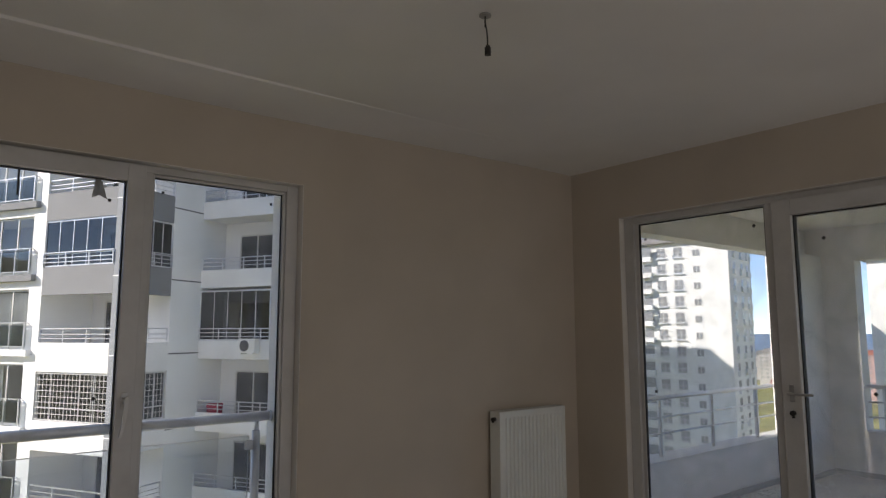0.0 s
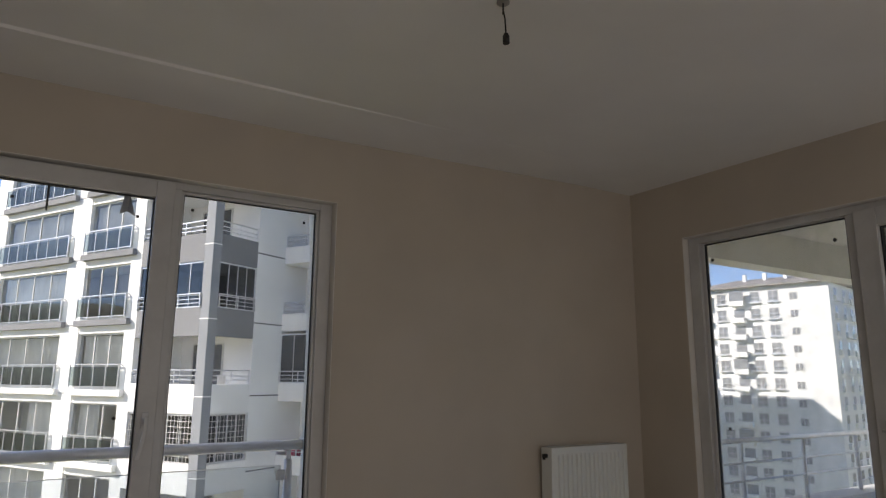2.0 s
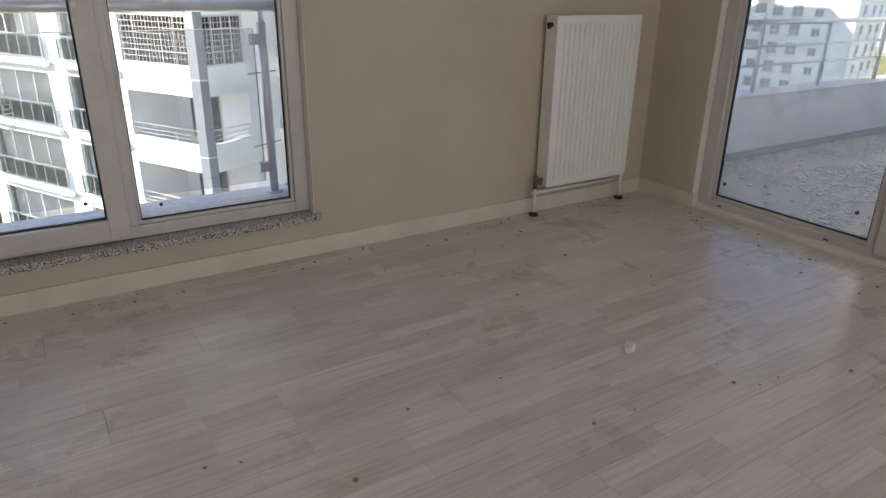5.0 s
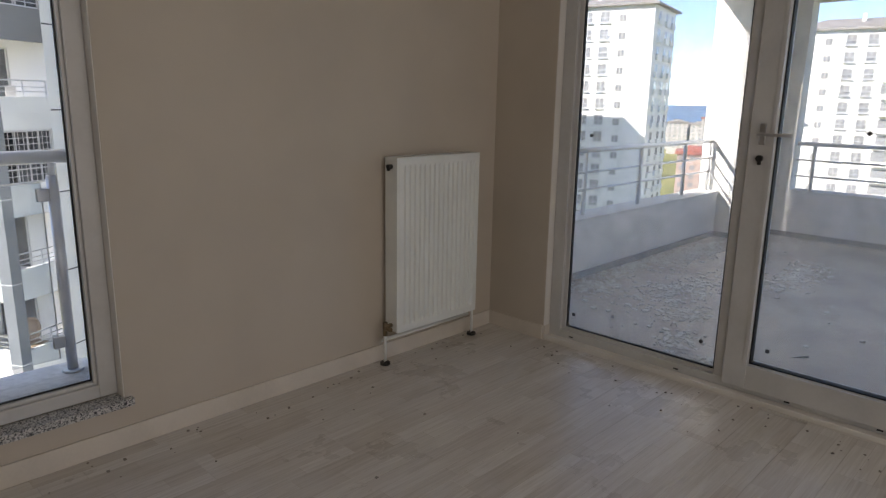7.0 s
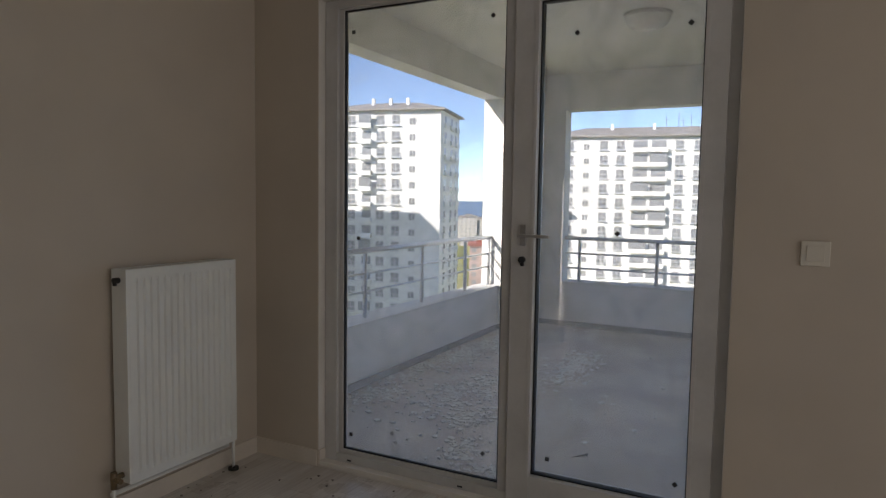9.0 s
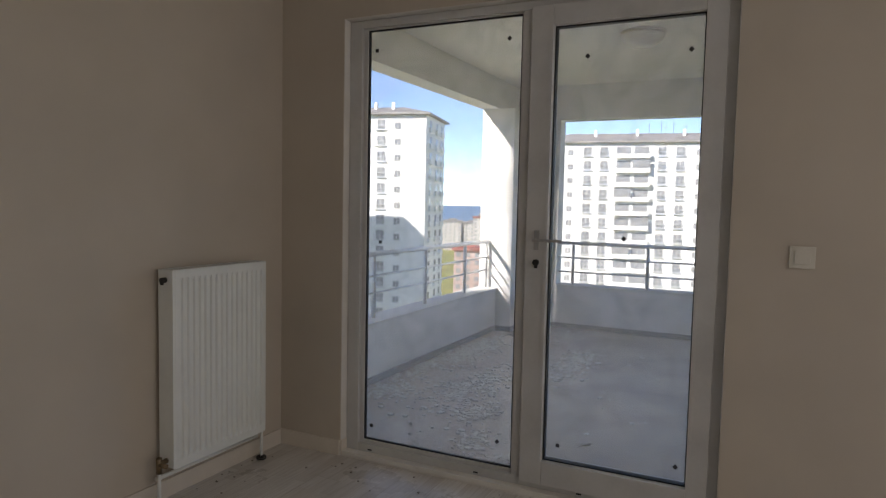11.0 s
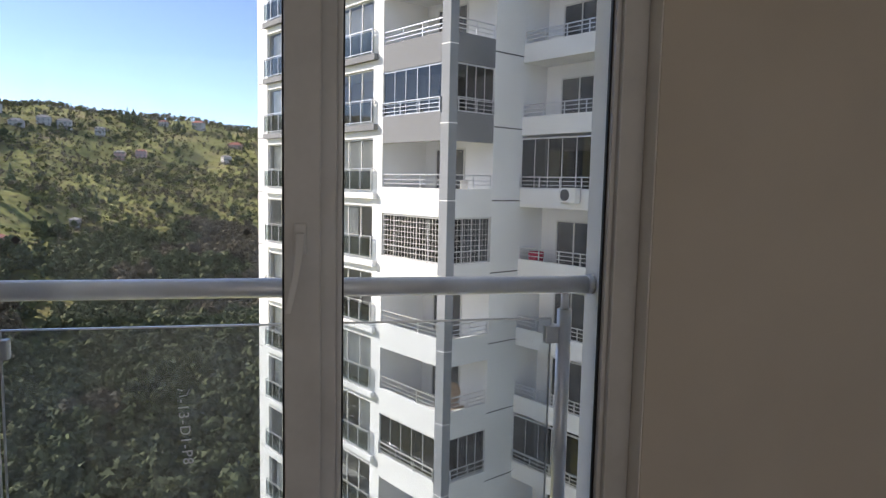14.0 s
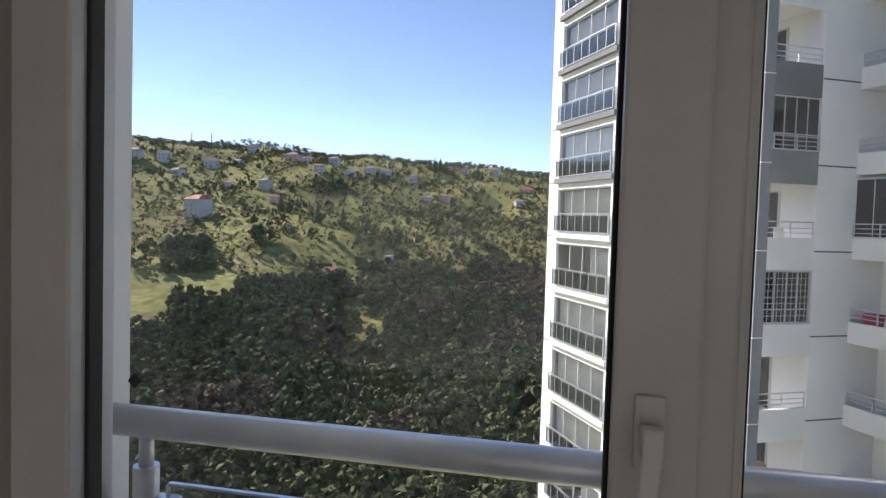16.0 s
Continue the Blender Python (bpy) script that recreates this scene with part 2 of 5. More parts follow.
M_DOORPANE = mat("dark_door_glass", (0.10, 0.105, 0.11), 0.15, scale=1.0, vary=0.25, bump=0)
M_WIN = mat("dark_window_glass", (0.26, 0.27, 0.285), 0.12, vary=0.1, bump=0)


def leafy(name, a, b, c):
    """Foliage: colour differs from clump to clump, with a finer mottling."""
    m = bpy.data.materials.new(name)
    m.use_nodes = True
    nt = m.node_tree
    p = nt.nodes["Principled BSDF"]
    geo = nt.nodes.new("ShaderNodeNewGeometry")
    nz = nt.nodes.new("ShaderNodeTexNoise")
    nz.inputs["Scale"].default_value = 0.16
    nz.inputs["Detail"].default_value = 9
    nz.inputs["Roughness"].default_value = 0.7
    nt.links.new(geo.outputs["Position"], nz.inputs["Vector"])
    ad = nt.nodes.new("ShaderNodeMath")
    ad.operation = "MULTIPLY_ADD"
    ad.inputs[1].default_value = 0.3
    nt.links.new(geo.outputs["Random Per Island"], ad.inputs[0])
    sb = nt.nodes.new("ShaderNodeMath")
    sb.operation = "MULTIPLY"
    sb.inputs[1].default_value = 0.75
    nt.links.new(nz.outputs["Fac"], sb.inputs[0])
    nt.links.new(sb.outputs[0], ad.inputs[2])
    r = nt.nodes.new("ShaderNodeValToRGB")
    r.color_ramp.elements[0].position, r.color_ramp.elements[0].color = 0.15, (*a, 1)
    r.color_ramp.elements[1].position, r.color_ramp.elements[1].color = 0.9, (*c, 1)
    e = r.color_ramp.elements.new(0.5)
    e.color = (*b, 1)
    nt.links.new(ad.outputs[0], r.inputs[0])
    nt.links.new(r.outputs[0], p.inputs["Base Color"])
    p.inputs["Roughness"].default_value = 0.9
    p.inputs["Specular IOR Level"].default_value = 0.15
    return m


M_EVER = leafy("evergreen_leaves", (0.062, 0.076, 0.042), (0.105, 0.122, 0.058), (0.17, 0.176, 0.082))
M_BARE = leafy("bare_branches", (0.085, 0.073, 0.05), (0.145, 0.122, 0.08), (0.20, 0.17, 0.11))
M_HAZEL = leafy("hazel_bushes", (0.085, 0.10, 0.034), (0.15, 0.16, 0.055), (0.24, 0.235, 0.09))


def hillside():
    """Meadow, scrub and bare earth in patches, dark wood floor in the valley."""
    m = bpy.data.materials.new("meadow_hillside")
    m.use_nodes = True
    nt = m.node_tree
    p = nt.nodes["Principled BSDF"]
    geo = nt.nodes.new("ShaderNodeNewGeometry")
    def nz(s, d):
        n = nt.nodes.new("ShaderNodeTexNoise")
        n.inputs["Scale"].default_value = s
        n.inputs["Detail"].default_value = d
        n.inputs["Roughness"].default_value = 0.65
        nt.links.new(geo.outputs["Position"], n.inputs["Vector"])
        return n.outputs["Fac"]
    r = nt.nodes.new("ShaderNodeValToRGB")
    stops = ((0.30, (0.17, 0.135, 0.085)), (0.42, (0.22, 0.21, 0.085)), (0.50, (0.29, 0.31, 0.105)), (0.60, (0.34, 0.33, 0.13)), (0.72, (0.46, 0.38, 0.24)))
    for n, (x, c) in enumerate(stops):
        e = r.color_ramp.elements[n] if n < 2 else r.color_ramp.elements.new(x)
        e.position, e.color = x, (*c, 1)
    nt.links.new(nz(0.022, 10), r.inputs[0])
    r2 = nt.nodes.new("ShaderNodeValToRGB")
    r2.color_ramp.elements[0].position, r2.color_ramp.elements[0].color = 0.35, (0.45, 0.45, 0.45, 1)
    r2.color_ramp.elements[1].position, r2.color_ramp.elements[1].color = 0.65, (1.15, 1.1, 1.0, 1)
    nt.links.new(nz(0.25, 8), r2.inputs[0])
    mg = nt.nodes.new("ShaderNodeMix")
    mg.data_type = "RGBA"
    mg.blend_type = "MULTIPLY"
    mg.inputs["Factor"].default_value = 1.0
    nt.links.new(r.outputs[0], mg.inputs["A"])
    nt.links.new(r2.outputs[0], mg.inputs["B"])
    nt.links.new(mg.outputs["Result"], p.inputs["Base Color"])
    p.inputs["Roughness"].default_value = 0.95
    p.inputs["Specular IOR Level"].default_value = 0.1
    return m


M_HILL = hillside()
M_SEA = mat("blue_sea", (0.13, 0.22, 0.34), 0.45, scale=0.004, vary=0.1, fine=0.2, bump=0)


# ---------------------------------------------------------------- mesh helpers
def bx(bm, x0, x1, y0, y1, z0, z1, m=None):
    c = [(x, y, z) for z in (z0, z1) for y in (y0, y1) for x in (x0, x1)]
    v = [bm.verts.new(m @ Vector(p) if m else p) for p in c]
    for f in ((0, 2, 3, 1), (4, 5, 7, 6), (0, 1, 5, 4), (2, 6, 7, 3), (0, 4, 6, 2), (1, 3, 7, 5)):
        bm.faces.new([v[i] for i in f])
    return v


def tube(bm, a, b, r, n=10):
    a, b = Vector(a), Vector(b)
    q = (b - a).to_track_quat("Z", "Y").to_matrix()
    ring = [[bm.verts.new(p + q @ Vector((r * math.cos(t), r * math.sin(t), 0))) for t in (2 * math.pi * k / n for k in range(n))] for p in (a, b)]
    for k in range(n):
        bm.faces.new((ring[0][k], ring[0][(k + 1) % n], ring[1][(k + 1) % n], ring[1][k])).smooth = True
    bm.faces.new(ring[0][::-1])
    bm.faces.new(ring[1])


def mesh_of(name, bm, material, bevel=0.0):
    if bevel:
        bmesh.ops.bevel(bm, geom=bm.edges[:], offset=bevel, segments=2, affect="EDGES", profile=0.6, clamp_overlap=True)
    bmesh.ops.recalc_face_normals(bm, faces=bm.faces[:])
    me = bpy.data.meshes.new(name)
    bm.to_mesh(me)
    bm.free()
    me.materials.append(material)
    return me


def part(name, bm, material, parent=None, label="", bevel=0.0):
    ob = new(name, mesh_of(name, bm, material, bevel))
    ob.parent = parent
    if label:
        ob["label"] = label
    return ob


def thing(name, label, category, group="", kind="", at=None):
    ob = new(name)
    ob.empty_display_size = 0.1
    if at is not None:
        ob.matrix_basis = at
    return tagged(ob, label, category, group, kind)


def boxes(name, spans, material, parent=None, label="", bevel=0.0):
    bm = bmesh.new()
    for s in spans:
        bx(bm, *s)
    return part(name, bm, material, parent, label, bevel)


def structure(name, spans, material, label, bevel=0.0):
    return tagged(boxes(name, spans, material, None, "", bevel), label, "", "", "structure")


# ---------------------------------------------------------------- the room shell
CEIL = 2.69
XW, YS = -5.3, -4.9          # the two walls behind the camera
WX0, WX1, WZ0, WZ1 = -3.715, -2.157, 0.17, 2.323      # window opening, inside
EX0, EX1 = -3.815, -2.145                            # window opening, outside
DY0, DY1, DZ1 = -2.30, -0.405, 2.322                # balcony door opening
TA, TB = 0.40, 0.25                                # wall thicknesses

structure("wall_north", [(XW, WX0, 0, 0.16, 0, CEIL), (WX1, 0, 0, 0.16, 0, CEIL), (WX0, WX1, 0, 0.16, 0, WZ0), (WX0, WX1, 0, 0.16, WZ1, CEIL)], M_WALL, "beige painted wall with a wide opening")
structure("wall_north_outer", [(XW - 0.3, EX0, 0.16, TA, -0.4, 3.0), (EX1, TB, 0.16, TA, -0.4, 3.0), (EX0, EX1, 0.16, TA, -0.4, 0.20), (EX0, EX1, 0.16, TA, 2.37, 3.0)], M_RENDER, "white rendered outer face of the window wall")
structure("wall_east", [(0, TB, DY1, 0.16, 0, CEIL), (0, TB, YS, DY0, 0, CEIL), (0, TB, DY0, DY1, DZ1, CEIL)], M_WALL, "beige painted wall with a balcony door opening")
SFX0, SFX1 = -5.25, -0.05                          # opening made for the added fill lamp, behind the walk
structure("wall_south", [(XW - 0.2, SFX0, YS - 0.2, YS, 0, CEIL), (SFX1, TB, YS - 0.2, YS, 0, CEIL), (SFX0, SFX1, YS - 0.2, YS, 0, 0.05), (SFX0, SFX1, YS - 0.2, YS, 2.5, CEIL)], M_WALL, "beige painted wall with a wide opening")
structure("wall_west", [(XW - 0.2, XW, YS, 0.16, 0, CEIL)], M_WALL, "plain beige painted wall")
structure("ceiling", [(XW - 0.2, TB, YS - 0.2, 0.16, CEIL, CEIL + 0.2)], M_CEIL, "smooth white painted ceiling")
# shallow plaster band along the window wall, running out towards the corner
bm = bmesh.new()
xs = [XW, -3.6, -2.9, -2.4, -1.9, -1.2, -0.5]
lo = [[bm.verts.new((x, y, CEIL - d)) for x, d in zip(xs, dr)] for y, dr in ((-0.001, (0.042, 0.042, 0.042, 0.040, 0.032, 0.016, 0.001)), (-0.365, (0.012, 0.012, 0.011, 0.008, 0.002, 0.001, 0.0005)))]
up = [bm.verts.new((x, -0.372, CEIL + 0.002)) for x in xs]
for k in range(6):
    bm.faces.new((lo[0][k], lo[0][k + 1], lo[1][k + 1], lo[1][k]))
    bm.faces.new((lo[1][k], lo[1][k + 1], up[k + 1], up[k]))
tagged(part("trim", bm, M_CEIL), "shallow white plaster band along the ceiling edge", "", "", "structure")
# white lining of the two openings
structure("window_reveal", [(WX1 - 0.004, WX1 + 0.001, 0.003, 0.15, WZ0, WZ1), (WX0 - 0.001, WX0 + 0.004, 0.003, 0.15, WZ0, WZ1), (WX0, WX1, 0.003, 0.15, WZ1 - 0.004, WZ1 + 0.001)], M_REVEAL, "white plastered window reveal")
structure("door_reveal", [(0.003, TB, DY1 - 0.004, DY1 + 0.001, 0, DZ1), (0.003, TB, DY0 - 0.001, DY0 + 0.004, 0, DZ1), (0.003, TB, DY0, DY1, DZ1 - 0.004, DZ1 + 0.001)], M_REVEAL, "white plastered door reveal")
sk = 0.085
structure("baseboard", [(XW, -0.012, -0.012, 0.0, 0.0, sk), (-0.012, 0, DY1, 0, 0.0, sk), (0.0, 0.05, DY1 - 0.012, DY1 - 0.004, 0.0, sk), (-0.012, 0, YS, DY0, 0.0, sk), (XW, XW + 0.012, YS, -0.012, 0, sk), (XW, 0, YS, YS + 0.012, 0, sk)], M_SKIRT, "cream painted skirting board", 0.003)


# ---------------------------------------------------------------- the tall window
def profile_frame(name, x0, x1, z0, z1, y0, y1, w, material, parent, label=""):
    """Four-sided frame in the plane y, members w wide, mitred look by butt joints."""
    bm = bmesh.new()
    bx(bm, x0, x0 + w, y0, y1, z0, z1)
    bx(bm, x1 - w, x1, y0, y1, z0, z1)
    bx(bm, x0 + w, x1 - w, y0, y1, z0, z0 + w)
    bx(bm, x0 + w, x1 - w, y0, y1, z1 - w, z1)
    return part(name, bm, material, parent, label, 0.004)


win = thing("window_1", "tall white plastic window with one opening sash and one fixed pane", "window", "", "structure", Matrix.Translation((-2.96, 0.1, WZ0)))


def sub(parent, ob):
    """Hang an object modelled in world coordinates under its thing."""
    ob.parent = parent
    ob.matrix_parent_inverse = parent.matrix_basis.inverted()
    return ob


fb = bmesh.new()
FX0, FX1, FZ0, FZ1 = WX0 + 0.005, WX1 - 0.005, 0.204, WZ1 - 0.005
bx(fb, FX0, FX0 + 0.06, 0.055, 0.13, FZ0, FZ1)
bx(fb, FX1 - 0.065, FX1, 0.055, 0.13, FZ0, FZ1)
bx(fb, FX0 + 0.06, FX1 - 0.065, 0.055, 0.13, FZ0, FZ0 + 0.05)
bx(fb, FX0 + 0.06, FX1 - 0.065, 0.055, 0.13, FZ1 - 0.035, FZ1)
bx(fb, -2.968, -2.900, 0.055, 0.13, FZ0 + 0.05, FZ1 - 0.035)
sub(win, part("window_frame", fb, M_PVC, None, "", 0.004))
sub(win, profile_frame("bead", -2.900, FX1 - 0.065, FZ0 + 0.05, FZ1 - 0.035, 0.07, 0.10, 0.013, M_PVC, None))
sub(win, profile_frame("gasket", -2.887, FX1 - 0.078, FZ0 + 0.063, FZ1 - 0.048, 0.085, 0.098, 0.005, M_GASKET, None, "black rubber gasket"))
pane = sub(win, boxes("pane", [(-2.887, FX1 - 0.078, 0.099, 0.103, FZ0 + 0.063, FZ1 - 0.048)], M_GLASS))
pane.visible_shadow = False
sash = sub(win, profile_frame("sash", FX0 + 0.025, -2.936, FZ0 + 0.02, FZ1 - 0.012, 0.025, 0.10, 0.078, M_PVC, None))
SX0, SX1, SZ0, SZ1 = FX0 + 0.103, -3.014, FZ0 + 0.098, FZ1 - 0.09
g = sub(win, profile_frame("sash_gasket", SX0, SX1, SZ0, SZ1, 0.05, 0.075, 0.005, M_GASKET, None, "black rubber gasket"))
pane = sub(win, boxes("sash_pane", [(SX0, SX1, 0.068, 0.072, SZ0, SZ1)], M_GLASS))
pane.visible_shadow = False
# lever handle on the meeting stile, turned down
hb = bmesh.new()
bx(hb, -2.994, -2.966, 0.016, 0.026, 1.222, 1.292)
bx(hb, -2.990, -2.970, -0.012, 0.014, 1.242, 1.268)
handle = sub(win, part("handle_rose", hb, M_WHANDLE, None, "white lever handle", 0.005))
hb = bmesh.new()
prev = None
for k in range(9):
    u = k / 8
    c = Vector((-2.980 - 0.026 * u ** 1.6, -0.014 - 0.030 * math.sin(u * 1.9) ** 1.0, 1.272 - 0.165 * u))
    w = 0.0085 - 0.002 * u
    ring = [hb.verts.new(c + Vector(p)) for p in ((-w, -0.006, 0), (w, -0.006, 0), (w, 0.006, 0), (-w, 0.006, 0))]
    if prev:
        for a in range(4):
            hb.faces.new((prev[a], prev[(a + 1) % 4], ring[(a + 1) % 4], ring[a]))
    else:
        hb.faces.new(ring)
    prev = ring
hb.faces.new(prev[::-1])
sub(win, part("handle_lever", hb, M_WHANDLE, None, "white curved lever", 0.002))
# spacer corks left on the glass, and scraps of packing tape at the top
DOTS = ((-2.842, 0.097, 2.205, 0), (-2.298, 0.097, 2.215, 0), (-2.80, 0.097, 0.32, 1), (-3.08, 0.063, 0.375, 1), (-3.078, 0.063, 2.135, 0), (-3.094, 0.063, 1.268, 1), (-3.55, 0.063, 2.155, 0), (-3.548, 0.063, 1.25, 1), (-3.54, 0.063, 0.36, 1))
for x, y, z, turned in DOTS:
    db = bmesh.new()
    s = 0.0065
    bx(db, -s, s, -0.004, 0, -s, s)
    d = part("glass_spacer", db, M_BLACK, None, "", 0.001)
    d.matrix_basis = pose(x, y, z, 0, 45 * turned, 0)
    sub(win, d)
tb = bmesh.new()
bx(tb, -3.43, -3.422, 0.06, 0.066, 2.115, 2.235)
sub(win, part("tape_strip", tb, M_BLACK, None, "black strip of packing tape"))
tb = bmesh.new()
vs = [tb.verts.new(p) for p in ((-3.138, 0.058, 2.225), (-3.113, 0.060, 2.225), (-3.123, 0.046, 2.15), (-3.088, 0.058, 2.135), (-3.153, 0.050, 2.135))]
tb.faces.new((vs[0], vs[1], vs[2], vs[4]))
tb.faces.new((vs[1], vs[3], vs[2]))
bmesh.ops.solidify(tb, geom=tb.faces[:], thickness=0.001)
sub(win, part("torn_label", tb, M_HANDLE, None, "torn grey protective film"))

sill = boxes("window_sill", [(WX0 - 0.03, WX1 + 0.025, -0.03, -0.001, 0.172, 0.202), (WX0 + 0.006, WX1 - 0.006, -0.001, 0.058, 0.172, 0.202)], M_GRANITE, None, "", 0.002)
tagged(sill, "grey speckled granite window sill", "window sill", "", "structure")
osill = structure("outer_sill", [(EX0, EX1, 0.13, TA + 0.06, 0.201, 0.228)], M_FLAKE, "pale stone outer window sill", 0.004)

# ---------------------------------------------------------------- guard rail outside the window
RY = 0.345
rail = thing("window_guard_rail", "satin aluminium guard rail with a clear glass panel outside the window", "railing", "", "", Matrix.Translation((-2.98, RY, 0.228)))
rb = bmesh.new()
tube(rb, (EX0 + 0.002, RY, 1.10), (EX1 - 0.002, RY, 1.10), 0.026, 20)
sub(rail, part("top_rail", rb, M_RAIL))
for x in (EX1 - 0.022,):
    rb = bmesh.new()
    tube(rb, (x, RY, 1.10), (x + 0.018, RY, 1.10), 0.030, 20)
    sub(rail, part("end_collar", rb, M_RAIL))
for x in (-3.74, -2.23):
    rb = bmesh.new()
    tube(rb, (x, RY, 0.228), (x, RY, 1.028), 0.021, 16)
    tube(rb, (x, RY, 1.028), (x, RY, 1.08), 0.012, 12)
    sub(rail, part("post", rb, M_RAIL))
    rb = bmesh.new()
    tube(rb, (x, RY, 0.228), (x, RY, 0.24), 0.04, 18)
    sub(rail, part("base_flange", rb, M_RAIL))
    s = 1 if x < -3 else -1
    for z in (0.955, 0.36):
        rb = bmesh.new()
        bx(rb, min(x + s * 0.018, x + s * 0.06), max(x + s * 0.018, x + s * 0.06), RY - 0.014, RY + 0.014, z - 0.025, z + 0.025)
        sub(rail, part("glass_clip", rb, M_CHROME, None, "", 0.004))
panel = sub(rail, boxes("glass_panel", [(-3.697, -2.273, RY - 0.004, RY + 0.004, 0.29, 1.0)], M_PANEL, None, "clear glass panel with a faint scrawl"))
panel.visible_shadow = False
# marker scrawl running down the glass; its first sign cannot be read
mb = bmesh.new()
for a, b in (((-3.262, 0.838), (-3.268, 0.822)), ((-3.268, 0.822), (-3.286, 0.818)), ((-3.279, 0.834), (-3.292, 0.838))):
    tube(mb, (a[0], RY - 0.0055, a[1]), (b[0], RY - 0.0055, b[1]), 0.0012, 5)
sub(rail, part("chalk_stroke", mb, M_FLAKE, None, "faint unreadable white stroke"))
txt = bpy.data.curves.new("writing", "FONT")
txt.body = "-13-D1-P8"
txt.size = 0.037
txt.space_character = 1.15
txt.extrude = 0.0004
wr_curve = bpy.data.objects.new("writing_curve", txt)
wr_me = bpy.data.meshes.new_from_object(wr_curve)
bpy.data.objects.remove(wr_curve)
wr_me.materials.append(M_FLAKE)
wr = new("writing", wr_me)
wr["label"] = "faint white marker code on the glass"
wr.matrix_basis = pose(-3.292, RY - 0.0055, 0.812, 90, 0, 0) @ Matrix.Rotation(radians(-86), 4, "Z")
sub(rail, wr)
eb = sub(rail, boxes("glass_edge", [(-3.697, -2.273, RY - 0.0045, RY + 0.0045, 1.0, 1.004), (-3.700, -3.697, RY - 0.0045, RY + 0.0045, 0.29, 1.0), (-2.273, -2.270, RY - 0.0045, RY + 0.0045, 0.29, 1.0)], M_CHROME, None, "bright polished glass edge"))

# ---------------------------------------------------------------- the balcony door
M90 = Matrix.Rotation(radians(-90), 4, "Z")      # local x runs along -y, local y along +x
door = thing("door_1", "white plastic balcony door, closed, with a fixed pane beside it", "door", "", "structure", Matrix.Translation((0.09, DY1, 0)) @ M90)
W = DY1 - DY0


def dpart(name, spans, material, label="", bevel=0.004):
    return boxes(name, spans, material, door, label, bevel)


GA0, GA1, GAB, GAT = 0.110, 0.949, 0.094, 2.263       # fixed pane
GL0, GL1, GLB, GLT = 1.124, 1.757, 0.177, 2.184       # pane of the leaf
dpart("door_frame", [(0.006, 0.080, -0.04, 0.04, 0.02, DZ1 - 0.006), (W - 0.075, W - 0.006, -0.04, 0.04, 0.02, DZ1 - 0.006), (0.080, W - 0.075, -0.04, 0.04, 0.02, 0.070), (0.080, W - 0.075, -0.04, 0.04, GAT + 0.012, DZ1 - 0.006), (0.964, 1.035, -0.04, 0.04, 0.070, GAT + 0.012)], M_PVC)
dpart("threshold", [(0.006, W - 0.006, -0.088, -0.041, 0.004, 0.03)], M_REVEAL, "cream threshold strip")
dpart("bead", [(0.080, GA0 - 0.006, -0.02, 0.01, 0.070, GAT + 0.012), (GA1 + 0.006, 0.964, -0.02, 0.01, 0.070, GAT + 0.012), (GA0 - 0.006, GA1 + 0.006, -0.02, 0.01, 0.070, GAB - 0.006), (GA0 - 0.006, GA1 + 0.006, -0.02, 0.01, GAT + 0.006, GAT + 0.012)], M_PVC)


def seal(name, x0, x1, z0, z1, y0, y1):
    return dpart(name, [(x0 - 0.006, x0, y0, y1, z0 - 0.006, z1 + 0.006), (x1, x1 + 0.006, y0, y1, z0 - 0.006, z1 + 0.006), (x0, x1, y0, y1, z0 - 0.006, z0), (x0, x1, y0, y1, z1, z1 + 0.006)], M_GASKET, "black rubber gasket", 0)


seal("gasket", GA0, GA1, GAB, GAT, -0.012, 0.004)
p = dpart("pane", [(GA0 - 0.003, GA1 + 0.003, 0.0, 0.004, GAB - 0.003, GAT + 0.003)], M_DOORGLASS, "", 0)
p.visible_shadow = False
leaf = dpart("door_leaf", [(1.012, GL0 - 0.006, -0.062, 0.03, 0.055, DZ1 - 0.04), (GL1 + 0.006, W - 0.045, -0.062, 0.03, 0.055, DZ1 - 0.04), (GL0 - 0.006, GL1 + 0.006, -0.062, 0.03, 0.055, GLB - 0.006), (GL0 - 0.006, GL1 + 0.006, -0.062, 0.03, GLT + 0.006, DZ1 - 0.04)], M_PVC)
# shallow step of the leaf's glazing bead
dpart("leaf_bead", [(GL0 - 0.022, GL0 - 0.007, -0.066, -0.0625, GLB - 0.022, GLT + 0.022), (GL1 + 0.007, GL1 + 0.022, -0.066, -0.0625, GLB - 0.022, GLT + 0.022), (GL0 - 0.007, GL1 + 0.007, -0.066, -0.0625, GLB - 0.022, GLB - 0.007), (GL0 - 0.007, GL1 + 0.007, -0.066, -0.0625, GLT + 0.007, GLT + 0.022)], M_PVC, "", 0.001)
seal("leaf_gasket", GL0, GL1, GLB, GLT, -0.035, 0.0)
p = dpart("leaf_pane", [(GL0 - 0.005, GL1 + 0.005, -0.012, -0.008, GLB - 0.005, GLT + 0.005)], M_DOORGLASS, "", 0)
p.visible_shadow = False
